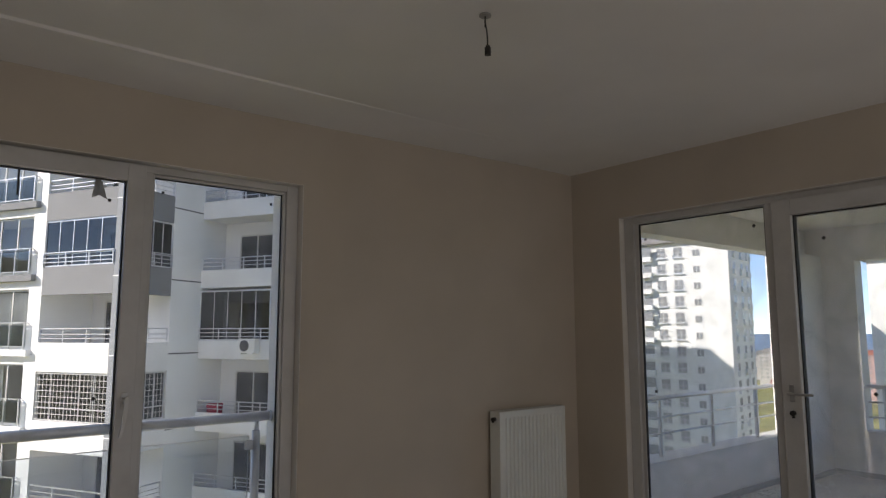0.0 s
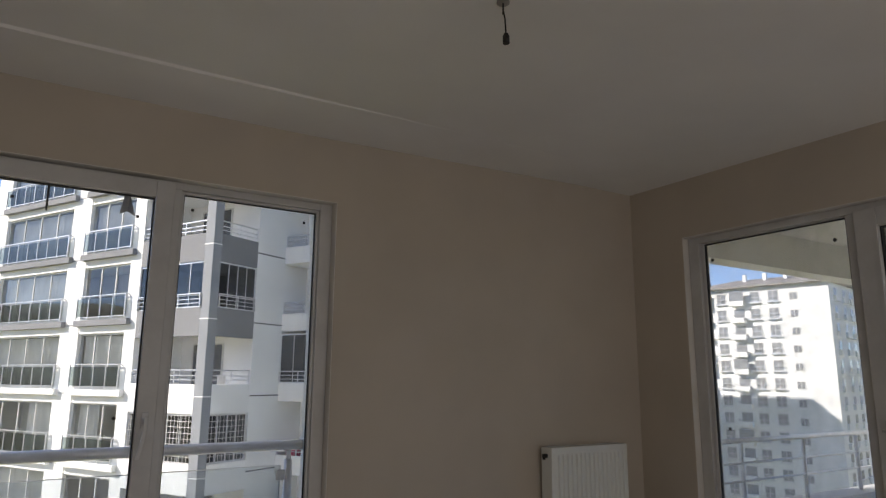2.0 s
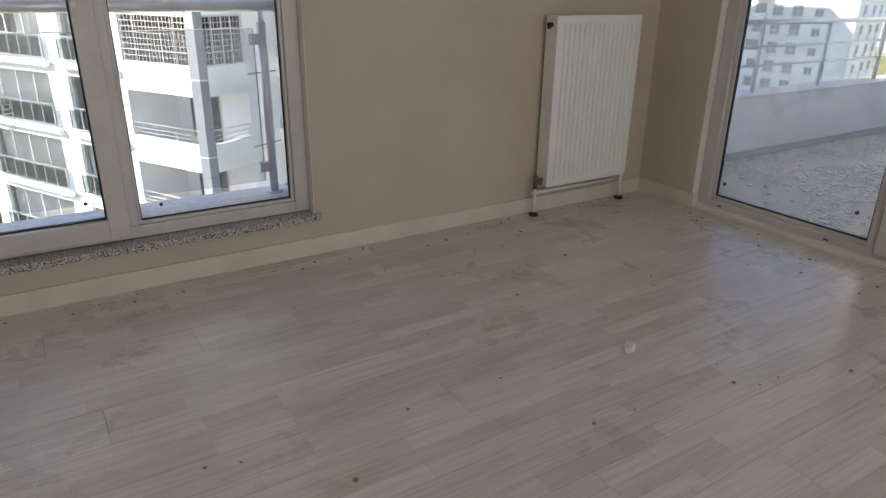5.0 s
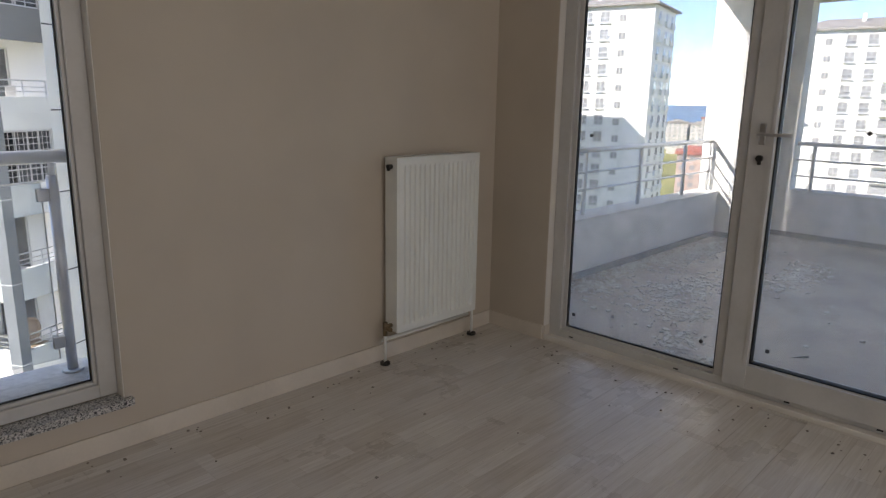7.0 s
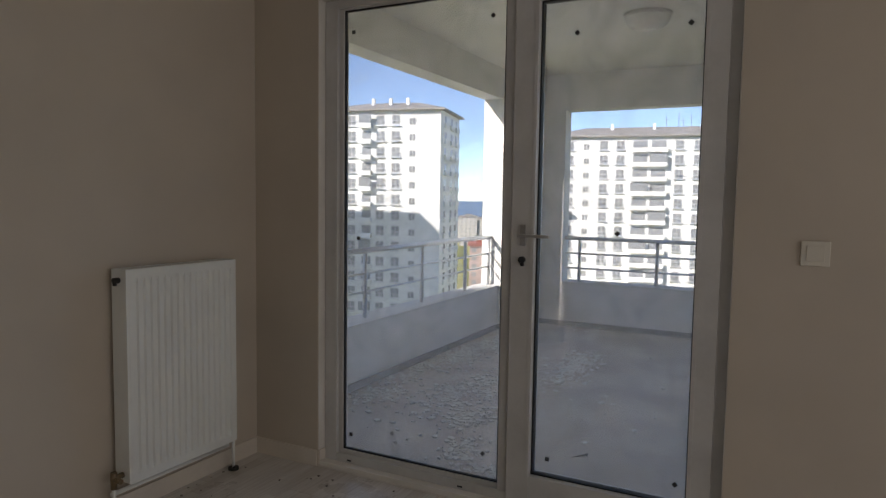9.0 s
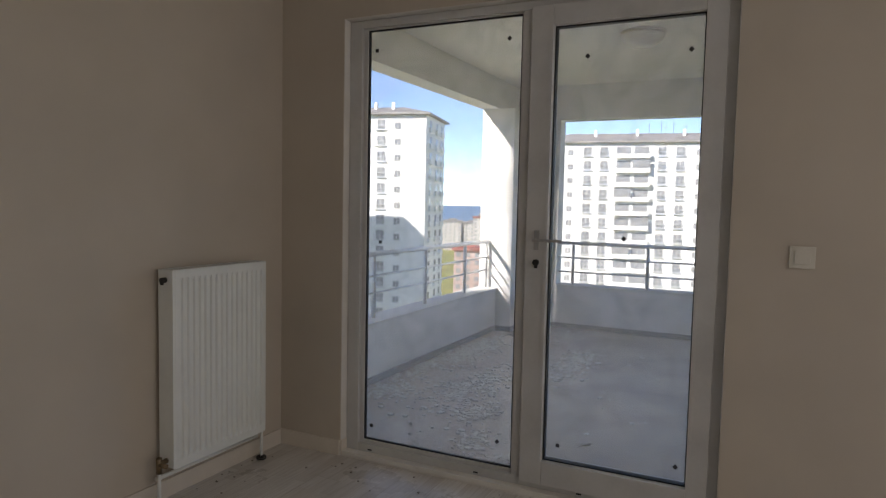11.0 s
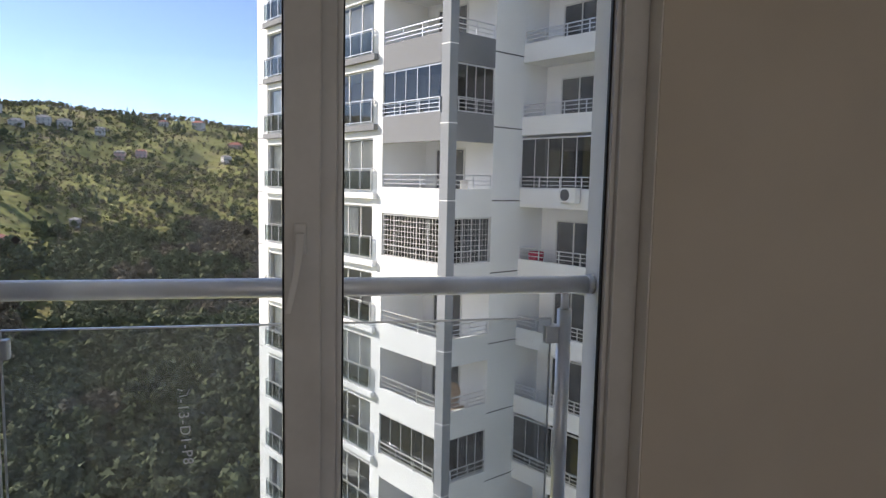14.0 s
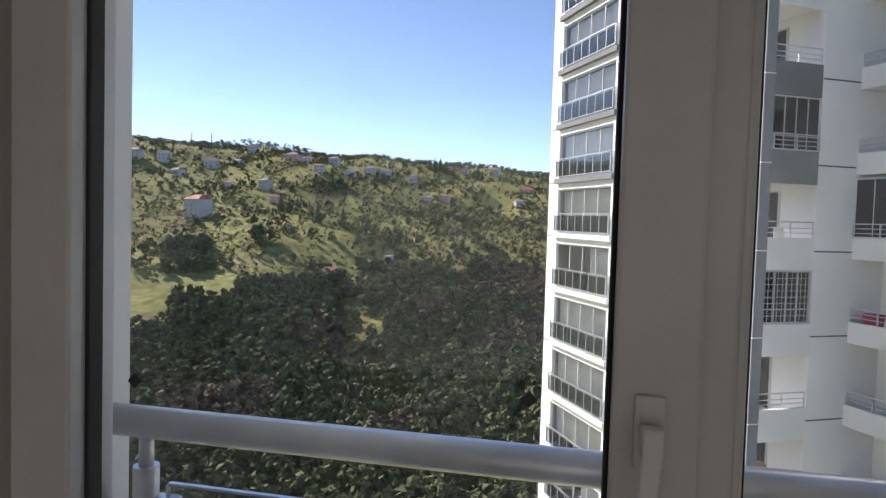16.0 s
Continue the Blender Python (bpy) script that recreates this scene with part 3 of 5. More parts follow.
# small dark drain caps in the bottom rail
for x in (0.16, 0.78, 1.30, 1.66):
    dpart("drain_cap", [(x - 0.012, x + 0.012, -0.045, -0.0405, 0.040, 0.047)], M_BLACK, "small dark drain slot", 0.001)
hb = bmesh.new()
bx(hb, 1.055, 1.081, -0.070, -0.062, 1.170, 1.262)
bx(hb, 1.061, 1.075, -0.110, -0.070, 1.210, 1.222)
bx(hb, 1.061, 1.200, -0.120, -0.108, 1.209, 1.223)
part("door_handle", hb, M_HANDLE, door, "dull grey lever handle", 0.004)
hb = bmesh.new()
tube(hb, (1.068, -0.082, 1.112), (1.068, -0.062, 1.112), 0.014, 12)
bx(hb, 1.062, 1.074, -0.075, -0.062, 1.085, 1.117)
part("lock_cylinder", hb, M_BLACK, door, "dark key cylinder")
for x, z, y, t in ((0.15, 2.165, -0.002, 0), (0.885, 2.165, -0.002, 1), (0.185, 1.165, -0.002, 0), (0.875, 0.205, -0.002, 1), (1.265, 2.05, -0.014, 1), (1.705, 2.045, -0.014, 1), (1.455, 1.235, -0.014, 1), (1.185, 0.245, -0.014, 0), (1.715, 0.245, -0.014, 1), (0.145, 0.165, -0.002, 0)):
    db = bmesh.new()
    bx(db, -0.0085, 0.0085, -0.005, 0, -0.0085, 0.0085)
    d = part("glass_spacer", db, M_BLACK, door)
    d.matrix_basis = pose(x, y, z, 0, 45 * t, 0)

# ---------------------------------------------------------------- radiator
RX0, RX1, RZ0, RZ1 = -0.858, -0.262, 0.168, 1.06
rad = thing("radiator", "white ribbed panel radiator hung under no window beside the corner", "radiator", "", "", Matrix.Translation((-0.545, 0, 0.15)))
rb = bmesh.new()
n, w = 16, (RX1 - RX0 - 0.05) / 16
cols = [(RX0, -0.112), (RX0 + 0.012, -0.116), (RX0 + 0.025, -0.116)]
for k in range(n):
    x = RX0 + 0.025 + k * w
    cols += [(x + 0.22 * w, -0.116), (x + 0.38 * w, -0.107), (x + 0.66 * w, -0.107), (x + 0.82 * w, -0.116)]
cols += [(RX1 - 0.025, -0.116), (RX1 - 0.012, -0.116), (RX1, -0.112)]
rows_z = [(RZ0, 0), (RZ0 + 0.035, 0), (RZ0 + 0.055, 1), (RZ1 - 0.055, 1), (RZ1 - 0.035, 0), (RZ1 - 0.004, 0)]
vv = [[rb.verts.new((x, -0.116 + (y + 0.116) * q if y > -0.1159 and RX0 + 0.02 < x < RX1 - 0.02 else y, z)) for x, y in cols] for z, q in rows_z]
for a in range(len(vv) - 1):
    for k in range(len(cols) - 1):
        rb.faces.new((vv[a][k], vv[a][k + 1], vv[a + 1][k + 1], vv[a + 1][k])).smooth = False
sub(rad, part("front_panel", rb, M_ENAMEL))
sub(rad, boxes("back_panel", [(RX0 + 0.004, RX1 - 0.004, -0.038, -0.026, RZ0, RZ1 - 0.02)], M_ENAMEL, None, "", 0.003))
for x in (RX0 - 0.003, RX1 - 0.003):
    sub(rad, boxes("side_cover", [(x, x + 0.006, -0.113, -0.024, RZ0 + 0.004, RZ1)], M_ENAMEL, None, "", 0.002))
gb = bmesh.new()
for k in range(28):
    x = RX0 + 0.012 + k * 0.0203
    bx(gb, x, x + 0.009, -0.108, -0.030, RZ1 - 0.006, RZ1 - 0.001)
bx(gb, RX0, RX1, -0.112, -0.107, RZ1 - 0.008, RZ1)
bx(gb, RX0, RX1, -0.031, -0.026, RZ1 - 0.008, RZ1)
sub(rad, part("top_grille", gb, M_ENAMEL))
vb = bmesh.new()
tube(vb, (RX0 - 0.028, -0.07, RZ1 - 0.045), (RX0 - 0.002, -0.07, RZ1 - 0.045), 0.012, 12)
tube(vb, (RX0 - 0.022, -0.07, RZ1 - 0.065), (RX0 - 0.022, -0.07, RZ1 - 0.035), 0.008, 10)
sub(rad, part("air_vent", vb, M_BLACK, None, "dark air vent plug"))
vb = bmesh.new()
tube(vb, (RX0 - 0.05, -0.07, RZ0 + 0.035), (RX0 - 0.002, -0.07, RZ0 + 0.035), 0.012, 12)
tube(vb, (RX0 - 0.045, -0.07, RZ0 - 0.01), (RX0 - 0.045, -0.07, RZ0 + 0.06), 0.013, 12)
tube(vb, (RX0 - 0.045, -0.115, RZ0 + 0.03), (RX0 - 0.045, -0.07, RZ0 + 0.03), 0.011, 12)
sub(rad, part("valve", vb, M_BRASS, None, "dull brass valve"))
for x in (RX0 - 0.045, RX1 + 0.02):
    vb = bmesh.new()
    tube(vb, (x, -0.07, 0.012), (x, -0.07, RZ0 + 0.02), 0.008, 10)
    sub(rad, part("pipe", vb, M_ENAMEL))
    vb = bmesh.new()
    tube(vb, (x, -0.07, 0.002), (x, -0.07, 0.014), 0.026, 14)
    tube(vb, (x, -0.095, 0.012), (x, -0.06, 0.018), 0.008, 8)
    sub(rad, part("floor_rose", vb, M_BLACK, None, "black pipe rose"))
vb = bmesh.new()
tube(vb, (RX0 - 0.04, -0.045, 0.125), (RX1 + 0.01, -0.045, 0.125), 0.010, 10)
sub(rad, part("cross_pipe", vb, M_ENAMEL))
for x in (-0.70, -0.39):
    sub(rad, boxes("bracket", [(x, x + 0.03, -0.027, 0.002, 0.25, 0.95)], M_ENAMEL))

# ---------------------------------------------------------------- switch, ceiling wire, scrap
sw = thing("light_switch", "cream square light switch on the beige wall", "switch", "", "", Matrix.Translation((-0.001, -2.56, 1.195)))
sub(sw, boxes("cover", [(-0.011, 0.0, -2.605, -2.515, 1.152, 1.238)], M_SWITCH, None, "", 0.003))
sub(sw, boxes("rocker", [(-0.016, -0.010, -2.588, -2.532, 1.168, 1.222)], M_SWITCH, None, "", 0.002))

wire = thing("ceiling_lamp_holder", "bare black lamp holder hanging on a short ceiling wire", "lamp holder", "", "", Matrix.Translation((-2.196, -1.458, CEIL)))
wb = bmesh.new()
tube(wb, (-2.196, -1.458, CEIL - 0.006), (-2.196, -1.458, CEIL), 0.022, 16)
sub(wire, part("hook_plate", wb, M_HANDLE, None, "small grey hook plate"))
wb = bmesh.new()
pts = [(-2.196, -1.458, CEIL - 0.004), (-2.195, -1.456, CEIL - 0.03), (-2.190, -1.459, CEIL - 0.06), (-2.192, -1.464, CEIL - 0.09), (-2.186, -1.459, CEIL - 0.125)]
for a, b in zip(pts, pts[1:]):
    tube(wb, a, b, 0.0028, 6)
tube(wb, pts[1], (-2.203, -1.464, CEIL - 0.05), 0.0025, 6)
sub(wire, part("cord", wb, M_CABLE))
wb = bmesh.new()
tube(wb, (-2.186, -1.459, CEIL - 0.15), (-2.186, -1.459, CEIL - 0.123), 0.0115, 12)
tube(wb, (-2.186, -1.459, CEIL - 0.125), (-2.186, -1.459, CEIL - 0.115), 0.008, 12)
sub(wire, part("socket", wb, M_CABLE))

sb = bmesh.new()
bmesh.ops.create_icosphere(sb, subdivisions=2, radius=0.03)
for v in sb.verts:
    v.co = Vector((v.co.x * 1.15, v.co.y * 0.62, max(-0.012, min(0.014, v.co.z)))) * (1 + 0.25 * noise.noise(v.co * 40))
chunk = part("plaster_chunk", sb, M_FLAKE)
chunk.matrix_basis = pose(-1.55, -1.408, 0.0125, 0, 0, 25)
tagged(chunk, "small white plaster chunk lying on the laminate floor", "debris")

rnd = random.Random(5)
cb = bmesh.new()
for k in range(150):
    x, y = rnd.uniform(-4.2, -0.05), rnd.uniform(-3.2, -0.03)
    if rnd.random() < 0.45:
        y = -0.03 - abs(rnd.gauss(0, 0.12))
    if rnd.random() < 0.3:
        x, y = -0.03 - abs(rnd.gauss(0, 0.15)), rnd.uniform(-2.6, -0.45)
    s = rnd.uniform(0.002, 0.006)
    bx(cb, -s, s, -s * rnd.uniform(0.4, 1), s, 0, s * 0.8, Matrix.Translation((x, y, 0.001)) @ Matrix.Rotation(rnd.uniform(0, 3), 4, "Z"))
tagged(part("floor_crumbs", cb, M_SUB), "dark crumbs and grit scattered on the laminate floor", "debris", "", "stuff")

# ---------------------------------------------------------------- balcony
BX1, BY0, BY1 = 4.42, -4.4, 0.22
BF = -0.005
structure("balcony_floor", [(TB, BX1 + 0.25, BY0 - 0.2, BY1 + 0.2, -0.22, BF)], M_TILE, "grey tiled balcony floor with plaster dust")
structure("balcony_ceiling", [(TB, BX1 + 0.25, BY0 - 0.2, BY1 + 0.2, 2.72, 3.0)], M_BALCEIL, "white painted balcony ceiling")
structure("balcony_beam", [(TB, BX1 + 0.2, BY1, BY1 + 0.2, 2.41, 2.72), (BX1, BX1 + 0.2, BY0, BY1, 2.338, 2.72)], M_BALCEIL, "white painted edge beams over the balcony openings")
structure("balcony_parapet", [(TB, 3.85, BY1, BY1 + 0.2, BF, 0.45), (BX1, BX1 + 0.2, BY0, -0.29, BF, 0.468)], M_RENDER, "low white rendered balcony parapet")
structure("balcony_column", [(3.85, BX1 + 0.2, 0.05, BY1 + 0.2, BF, 2.409), (BX1, BX1 + 0.2, -0.29, 0.05, BF, 2.337)], M_RENDER, "white rendered corner column of the balcony")
structure("balcony_end_wall", [(TB, BX1 + 0.2, BY0 - 0.2, BY0, BF, 2.72)], M_RENDER, "white rendered wall closing the balcony")
structure("balcony_skirting", [(TB, 3.85, BY1 - 0.01, BY1, BF, 0.05), (3.84, 3.85, 0.05, BY1 - 0.01, BF, 0.05), (3.84, BX1, 0.04, 0.05, BF, 0.05), (BX1 - 0.01, BX1, BY0, 0.04, BF, 0.05)], M_TILESK, "dark grey tile skirting round the balcony")
structure("parapet_coping", [(TB, 3.85, BY1 - 0.02, BY1 + 0.22, 0.45, 0.468), (BX1 - 0.02, BX1 + 0.22, BY0, -0.29, 0.468, 0.487)], M_FLAKE, "pale stone coping on the balcony parapet", 0.003)

br1 = thing("balcony_railing", "slim aluminium railing with three bars on the balcony parapet", "railing", "balcony railings", "", Matrix.Translation((2.0, BY1 + 0.1, 0.468)))
for z, r, nm in ((0.972, 0.021, "top_rail"), (0.80, 0.010, "bar"), (0.663, 0.010, "bar")):
    rb = bmesh.new()
    tube(rb, (TB + 0.01, BY1 + 0.1, z), (3.87, BY1 + 0.1, z), r, 12)
    sub(br1, part(nm, rb, M_RAIL))
for x in (0.61, 1.49, 2.36, 3.23, 3.80):
    rb = bmesh.new()
    tube(rb, (x, BY1 + 0.1, 0.468), (x, BY1 + 0.1, 0.965), 0.018, 10)
    sub(br1, part("post", rb, M_RAIL))
br2 = thing("balcony_railing", "slim aluminium railing with three bars on the balcony parapet", "railing", "balcony railings", "", Matrix.Translation((BX1 + 0.1, -2, 0.487)))
for z, r, nm in ((0.955, 0.021, "top_rail"), (0.79, 0.010, "bar"), (0.627, 0.010, "bar")):
    rb = bmesh.new()
    tube(rb, (BX1 + 0.1, BY0, z), (BX1 + 0.1, -0.28, z), r, 12)
    sub(br2, part(nm, rb, M_RAIL))
for y in (-0.455, -1.278, -2.10, -2.92, -3.75):
    rb = bmesh.new()
    tube(rb, (BX1 + 0.1, y, 0.487), (BX1 + 0.1, y, 0.95), 0.018, 10)
    sub(br2, part("post", rb, M_RAIL))

lamp = thing("balcony_ceiling_light", "round white opal glass ceiling light on the balcony", "ceiling light", "", "", Matrix.Translation((2.40, -1.50, 2.72)))
lb = bmesh.new()
tube(lb, (2.40, -1.50, 2.695), (2.40, -1.50, 2.72), 0.17, 28)
sub(lamp, part("base_ring", lb, M_PVC))
lb = bmesh.new()
bmesh.ops.create_uvsphere(lb, u_segments=28, v_segments=14, radius=0.16)
bmesh.ops.delete(lb, geom=[v for v in lb.verts if v.co.z > 0.001], context="VERTS")
for v in lb.verts:
    v.co = Vector((2.40 + v.co.x, -1.50 + v.co.y, 2.696 + v.co.z * 0.62))
for f in lb.faces:
    f.smooth = True
sub(lamp, part("diffuser", lb, M_OPAL))

rnd = random.Random(11)
fl = bmesh.new()


def flakes(count, cx, cy, sx, sy):
    for k in range(count):
        x, y = rnd.gauss(cx, sx), rnd.gauss(cy, sy)
        if not (0.3 < x < 4.35 and BY0 + 0.1 < y < BY1 - 0.03) or (x > 3.75 and y > 0):
            continue
        r = rnd.choice((0.007, 0.010, 0.013, 0.018, 0.026))
        nn = rnd.randint(4, 6)
        h = rnd.uniform(0.002, 0.01)
        a0 = rnd.uniform(0, 6)
        pts = [(x + r * rnd.uniform(0.5, 1.1) * math.cos(a0 + 6.283 * q / nn), y + r * rnd.uniform(0.5, 1.1) * math.sin(a0 + 6.283 * q / nn)) for q in range(nn)]
        top = [fl.verts.new((px, py, BF + h + rnd.uniform(0, 0.006))) for px, py in pts]
        bot = [fl.verts.new((px, py, BF + 0.0005)) for px, py in pts]
        fl.faces.new(top)
        for q in range(nn):
            fl.faces.new((bot[q], bot[(q + 1) % nn], top[(q + 1) % nn], top[q]))


flakes(330, 1.9, 0.13, 0.65, 0.07)
flakes(420, 2.8, 0.0, 0.33, 0.09)
flakes(130, 1.25, -0.02, 0.22, 0.09)
flakes(300, 1.75, -0.52, 0.32, 0.11)
flakes(90, 1.4, -0.4, 0.2, 0.1)
flakes(330, 2.7, -0.95, 0.28, 0.08)
flakes(120, 1.07, -0.78, 0.12, 0.06)
flakes(60, 1.0, -0.55, 0.25, 0.15)
flakes(90, 0.56, -0.95, 0.10, 0.07)
flakes(70, 0.36, -1.2, 0.06, 0.10)
flakes(50, 2.2, -0.6, 0.9, 0.6)
flakes(14, 1.65, -1.88, 0.4, 0.3)
tagged(part("plaster_flakes", fl, M_FLAKE), "flakes of fallen white plaster strewn over the balcony floor", "debris", "", "stuff")
wb = bmesh.new()
vs = [wb.verts.new(p) for p in ((0.735, -1.50, 0.004), (0.76, -1.53, 0.006), (0.81, -1.58, 0.020), (0.785, -1.585, 0.012), (0.755, -1.55, 0.022))]
wb.faces.new(vs)
bmesh.ops.solidify(wb, geom=wb.faces[:], thickness=0.003)
tagged(part("packing_scrap", wb, M_BLACK), "curled dark scrap of packing on the balcony floor", "debris")

# the own building's other storeys, plus two unseen wings added to block the sun
structure("own_building_and_sun_blockers", [(-16, TB, -14, TA, 3.0, 15), (TB, BX1 + 0.25, BY0 - 0.2, BY1 + 0.2, 3.0, 15), (-16, XW - 0.3, -14, TA, -42, 3.0), (-16, -5.6, TA, 0.85, -42, 15), (-24, -12, TA, 8.97, -42, 15), (XW - 0.3, TB, -14, YS - 0.2, -42, 3.0), (XW - 0.3, TB, YS - 0.2, TA, -42, -0.4), (TB, BX1 + 0.25, -14, BY0 - 0.2, -42, 15), (TB, BX1 + 0.25, BY0 - 0.2, BY1 + 0.2, -42, -0.4)], M_RENDER, "white rendered upper and lower storeys of the apartment block, with added unseen sun-blocking wings")
structure("floor_slab", [(XW - 0.3, TB, YS - 0.2, 0.16, -0.4, -0.012)], M_SUB, "concrete floor slab under the laminate")

# ---------------------------------------------------------------- the apartment block opposite the window
# local x runs along the facade away from the corner, local y into the building
AT = 1.0745
AQ = Matrix.Translation((2.39, 23.036, 0)) @ Matrix(((-math.cos(AT), math.sin(AT), 0, 0), (math.sin(AT), math.cos(AT), 0, 0), (0, 0, 1, 0), (0, 0, 0, 1)))
block = thing("apartment_block", "tall white and grey apartment block with glazed and open balconies", "building", "", "", AQ)
ALO, AHI = -45.0, 27.4
K0, K1 = -15, 7
TOP, FH = 4.10, 2.912           # top of the balcony parapet on storey 0, storey height
REC = 3.98                      # front of the recessed wing


def apart(name, spans, material, label="", bevel=0.0):
    return boxes(name, spans, material, block, label, bevel)


def shared(name, me, parent, x=0, y=0, z=0, rz=0, label=""):
    ob = new(name, me)
    ob.parent = parent
    ob.matrix_basis = pose(x, y, z, 0, 0, rz)
    if label:
        ob["label"] = label
    return ob


def sheet(name, x0, x1, y, z0, z1, material):
    bm = bmesh.new()
    bm.faces.new([bm.verts.new(p) for p in ((x0, y, z0), (x1, y, z0), (x1, y, z1), (x0, y, z1))])
    return mesh_of(name, bm, material)


def mesh_boxes(name, spans, material, bevel=0.0):
    bm = bmesh.new()
    for s in spans:
        bx(bm, *s)
    return mesh_of(name, bm, material, bevel)


apart("core", [(0.0, 16.19, 2.34, 18, ALO, AHI), (-12, 0.0, REC + 1.43, 18, ALO, AHI), (4.24, 4.50, 0.002, 2.34, ALO, AHI), (15.89, 16.19, 0.3, 2.34, ALO, AHI)], M_FAC)
apart("corner_pillar", [(0.0, 0.49, 0.0, 0.414, ALO, AHI)], M_PIL, "pale grey corner pillar", 0.02)
apart("dark_pillar", [(-4.62, -4.24, REC - 0.06, REC + 1.43, ALO, AHI)], M_DARKPIL, "mid grey vertical pillar")
piers = [(4.50, 4.95, 0, 0.3), (8.10, 9.45, 0, 0.3), (15.00, 16.19, 0, 0.3)]
apart("wall", [(a, b, c, d, ALO, AHI) for a, b, c, d in piers] + [(-5.15, -4.62, REC + 0.02, REC + 0.32, ALO, AHI), (-11.7, -6.68, REC + 0.02, REC + 0.32, ALO, AHI), (-11.7, -11.4, REC + 0.32, REC + 1.43, ALO, AHI)], M_FAC)
apart("roof", [(-12.3, 16.5, 2.0, 18.3, AHI, AHI + 0.5), (-0.3, 16.5, -0.3, 2.0, AHI, AHI + 0.5)], M_ROOF)
jm = mesh_boxes("pillar_joint", [(-0.004, 0.494, -0.004, 0.418, -0.02, 0.02)], M_FAC)
wj = mesh_boxes("wall_joint", [(-0.006, 0.01, 2.36, REC, -0.025, 0.025)], M_JOINT)
wj2 = mesh_boxes("wall_joint", [(4.51, 16.2, -0.006, 0.01, -0.015, 0.015)], M_JOINT)
wj3 = mesh_boxes("wall_joint", [(-11.7, -4.63, REC + 0.014, REC + 0.03, -0.025, 0.025)], M_JOINT)
slab_me = mesh_boxes("floor_slab", [(0.3, 4.24, 0.05, 2.34, -0.95, -0.55), (4.50, 15.89, 0.3, 2.34, -0.75, -0.55), (-4.24, 0, REC + 0.10, REC + 1.43, -0.69, -0.55), (-11.4, -4.62, REC + 0.32, REC + 1.43, -0.75, -0.55)], M_FAC)
par_sp = [(0.49, 4.24, 0.0, 0.16, -1.10, 0.0), (0.0, 0.16, 0.414, 2.34, -1.10, 0.0)]
par_w = mesh_boxes("balcony_parapet", par_sp, M_FAC, 0.01)
par_g = mesh_boxes("balcony_parapet", par_sp, M_FACG, 0.01)
par2 = mesh_boxes("balcony_parapet", [(-4.24, 0, REC - 0.02, REC + 0.14, -0.70, 0.05)], M_FAC, 0.02)
span_all = [mesh_boxes("spandrel", [q], M_FAC) for q in [(4.95, 8.10, 0.02, 0.3, -0.84, -0.2), (9.45, 15.00, 0.02, 0.3, -0.84, -0.2), (-6.68, -5.15, REC + 0.04, REC + 0.32, -0.84, -0.2)]]
led_sp = [(4.62, 8.25, -0.20, 0.02, -0.53, -0.27), (9.12, 15.15, -0.20, 0.02, -0.53, -0.27), (-6.92, -4.95, REC - 0.18, REC + 0.04, -0.53, -0.27)]
led_w = [mesh_boxes("ledge", [q], M_FAC, 0.01) for q in led_sp]
led_g = [mesh_boxes("ledge", [q], M_FACG, 0.01) for q in led_sp]


def rail_mesh(name, length, h, bars, posts, r=0.02, material=M_RAIL):
    """Railing along x from 0 to length."""
    bm = bmesh.new()
    bx(bm, 0, length, -r * 1.3, r * 1.3, h - 2 * r, h)
    for b in bars:
        bx(bm, 0, length, -r * 0.7, r * 0.7, b - r * 0.7, b + r * 0.7)
    for k in range(posts):
        x = r + (length - 2 * r) * k / (posts - 1)
        bx(bm, x - r, x + r, -r, r, 0, h - r)
    return mesh_of(name, bm, material)


r_front = rail_mesh("railing", 3.75, 0.55, (0.16, 0.32), 4)
r_side = rail_mesh("railing", 1.92, 0.55, (0.16, 0.32), 3)
r_two = rail_mesh("railing", 4.24, 0.50, (0.16, 0.32), 5)


def window_meshes(width, height, n, name="window"):
    """Frame with n lights, pane and curtain for an opening, front at y = 0."""
    bm = bmesh.new()
    f = 0.06
    bx(bm, 0, width, 0, 0.06, 0, f)
    bx(bm, 0, width, 0, 0.06, height - f, height)
    for k in range(n + 1):
        x = (width - f) * k / n
        bx(bm, x, x + f, 0, 0.06, f, height - f)
    fr = mesh_of("window_frame", bm, M_PVC)
    pn = sheet("pane", f, width - f, 0.03, f, height - f, M_GLZ)
    return fr, pn


def curtain_mesh(x0, x1, height, seed):
    bm = bmesh.new()
    q = random.Random(seed)
    n = max(4, int((x1 - x0) / 0.06))
    lo_v = []
    for k in range(n + 1):
        x = x0 + (x1 - x0) * k / n
        y = 0.22 + 0.035 * (1 if k % 2 else -1) * q.uniform(0.4, 1)
        lo_v.append((bm.verts.new((x, y, 0.05)), bm.verts.new((x, y, height - 0.08))))
    for a, b in zip(lo_v, lo_v[1:]):
        bm.faces.new((a[0], b[0], b[1], a[1]))
    return mesh_of("curtain", bm, M_CURT)


WH = 2.26
WIDE = window_meshes(5.55, WH, 4)
NARROW = window_meshes(3.15, WH, 3)
RIGHT = window_meshes(1.53, WH, 2)
BDOOR = (window_meshes(1.85, 2.2, 2)[0], sheet("pane", 0.06, 1.79, 0.03, 0.06, 2.14, M_DOORPANE))
CURT = {}
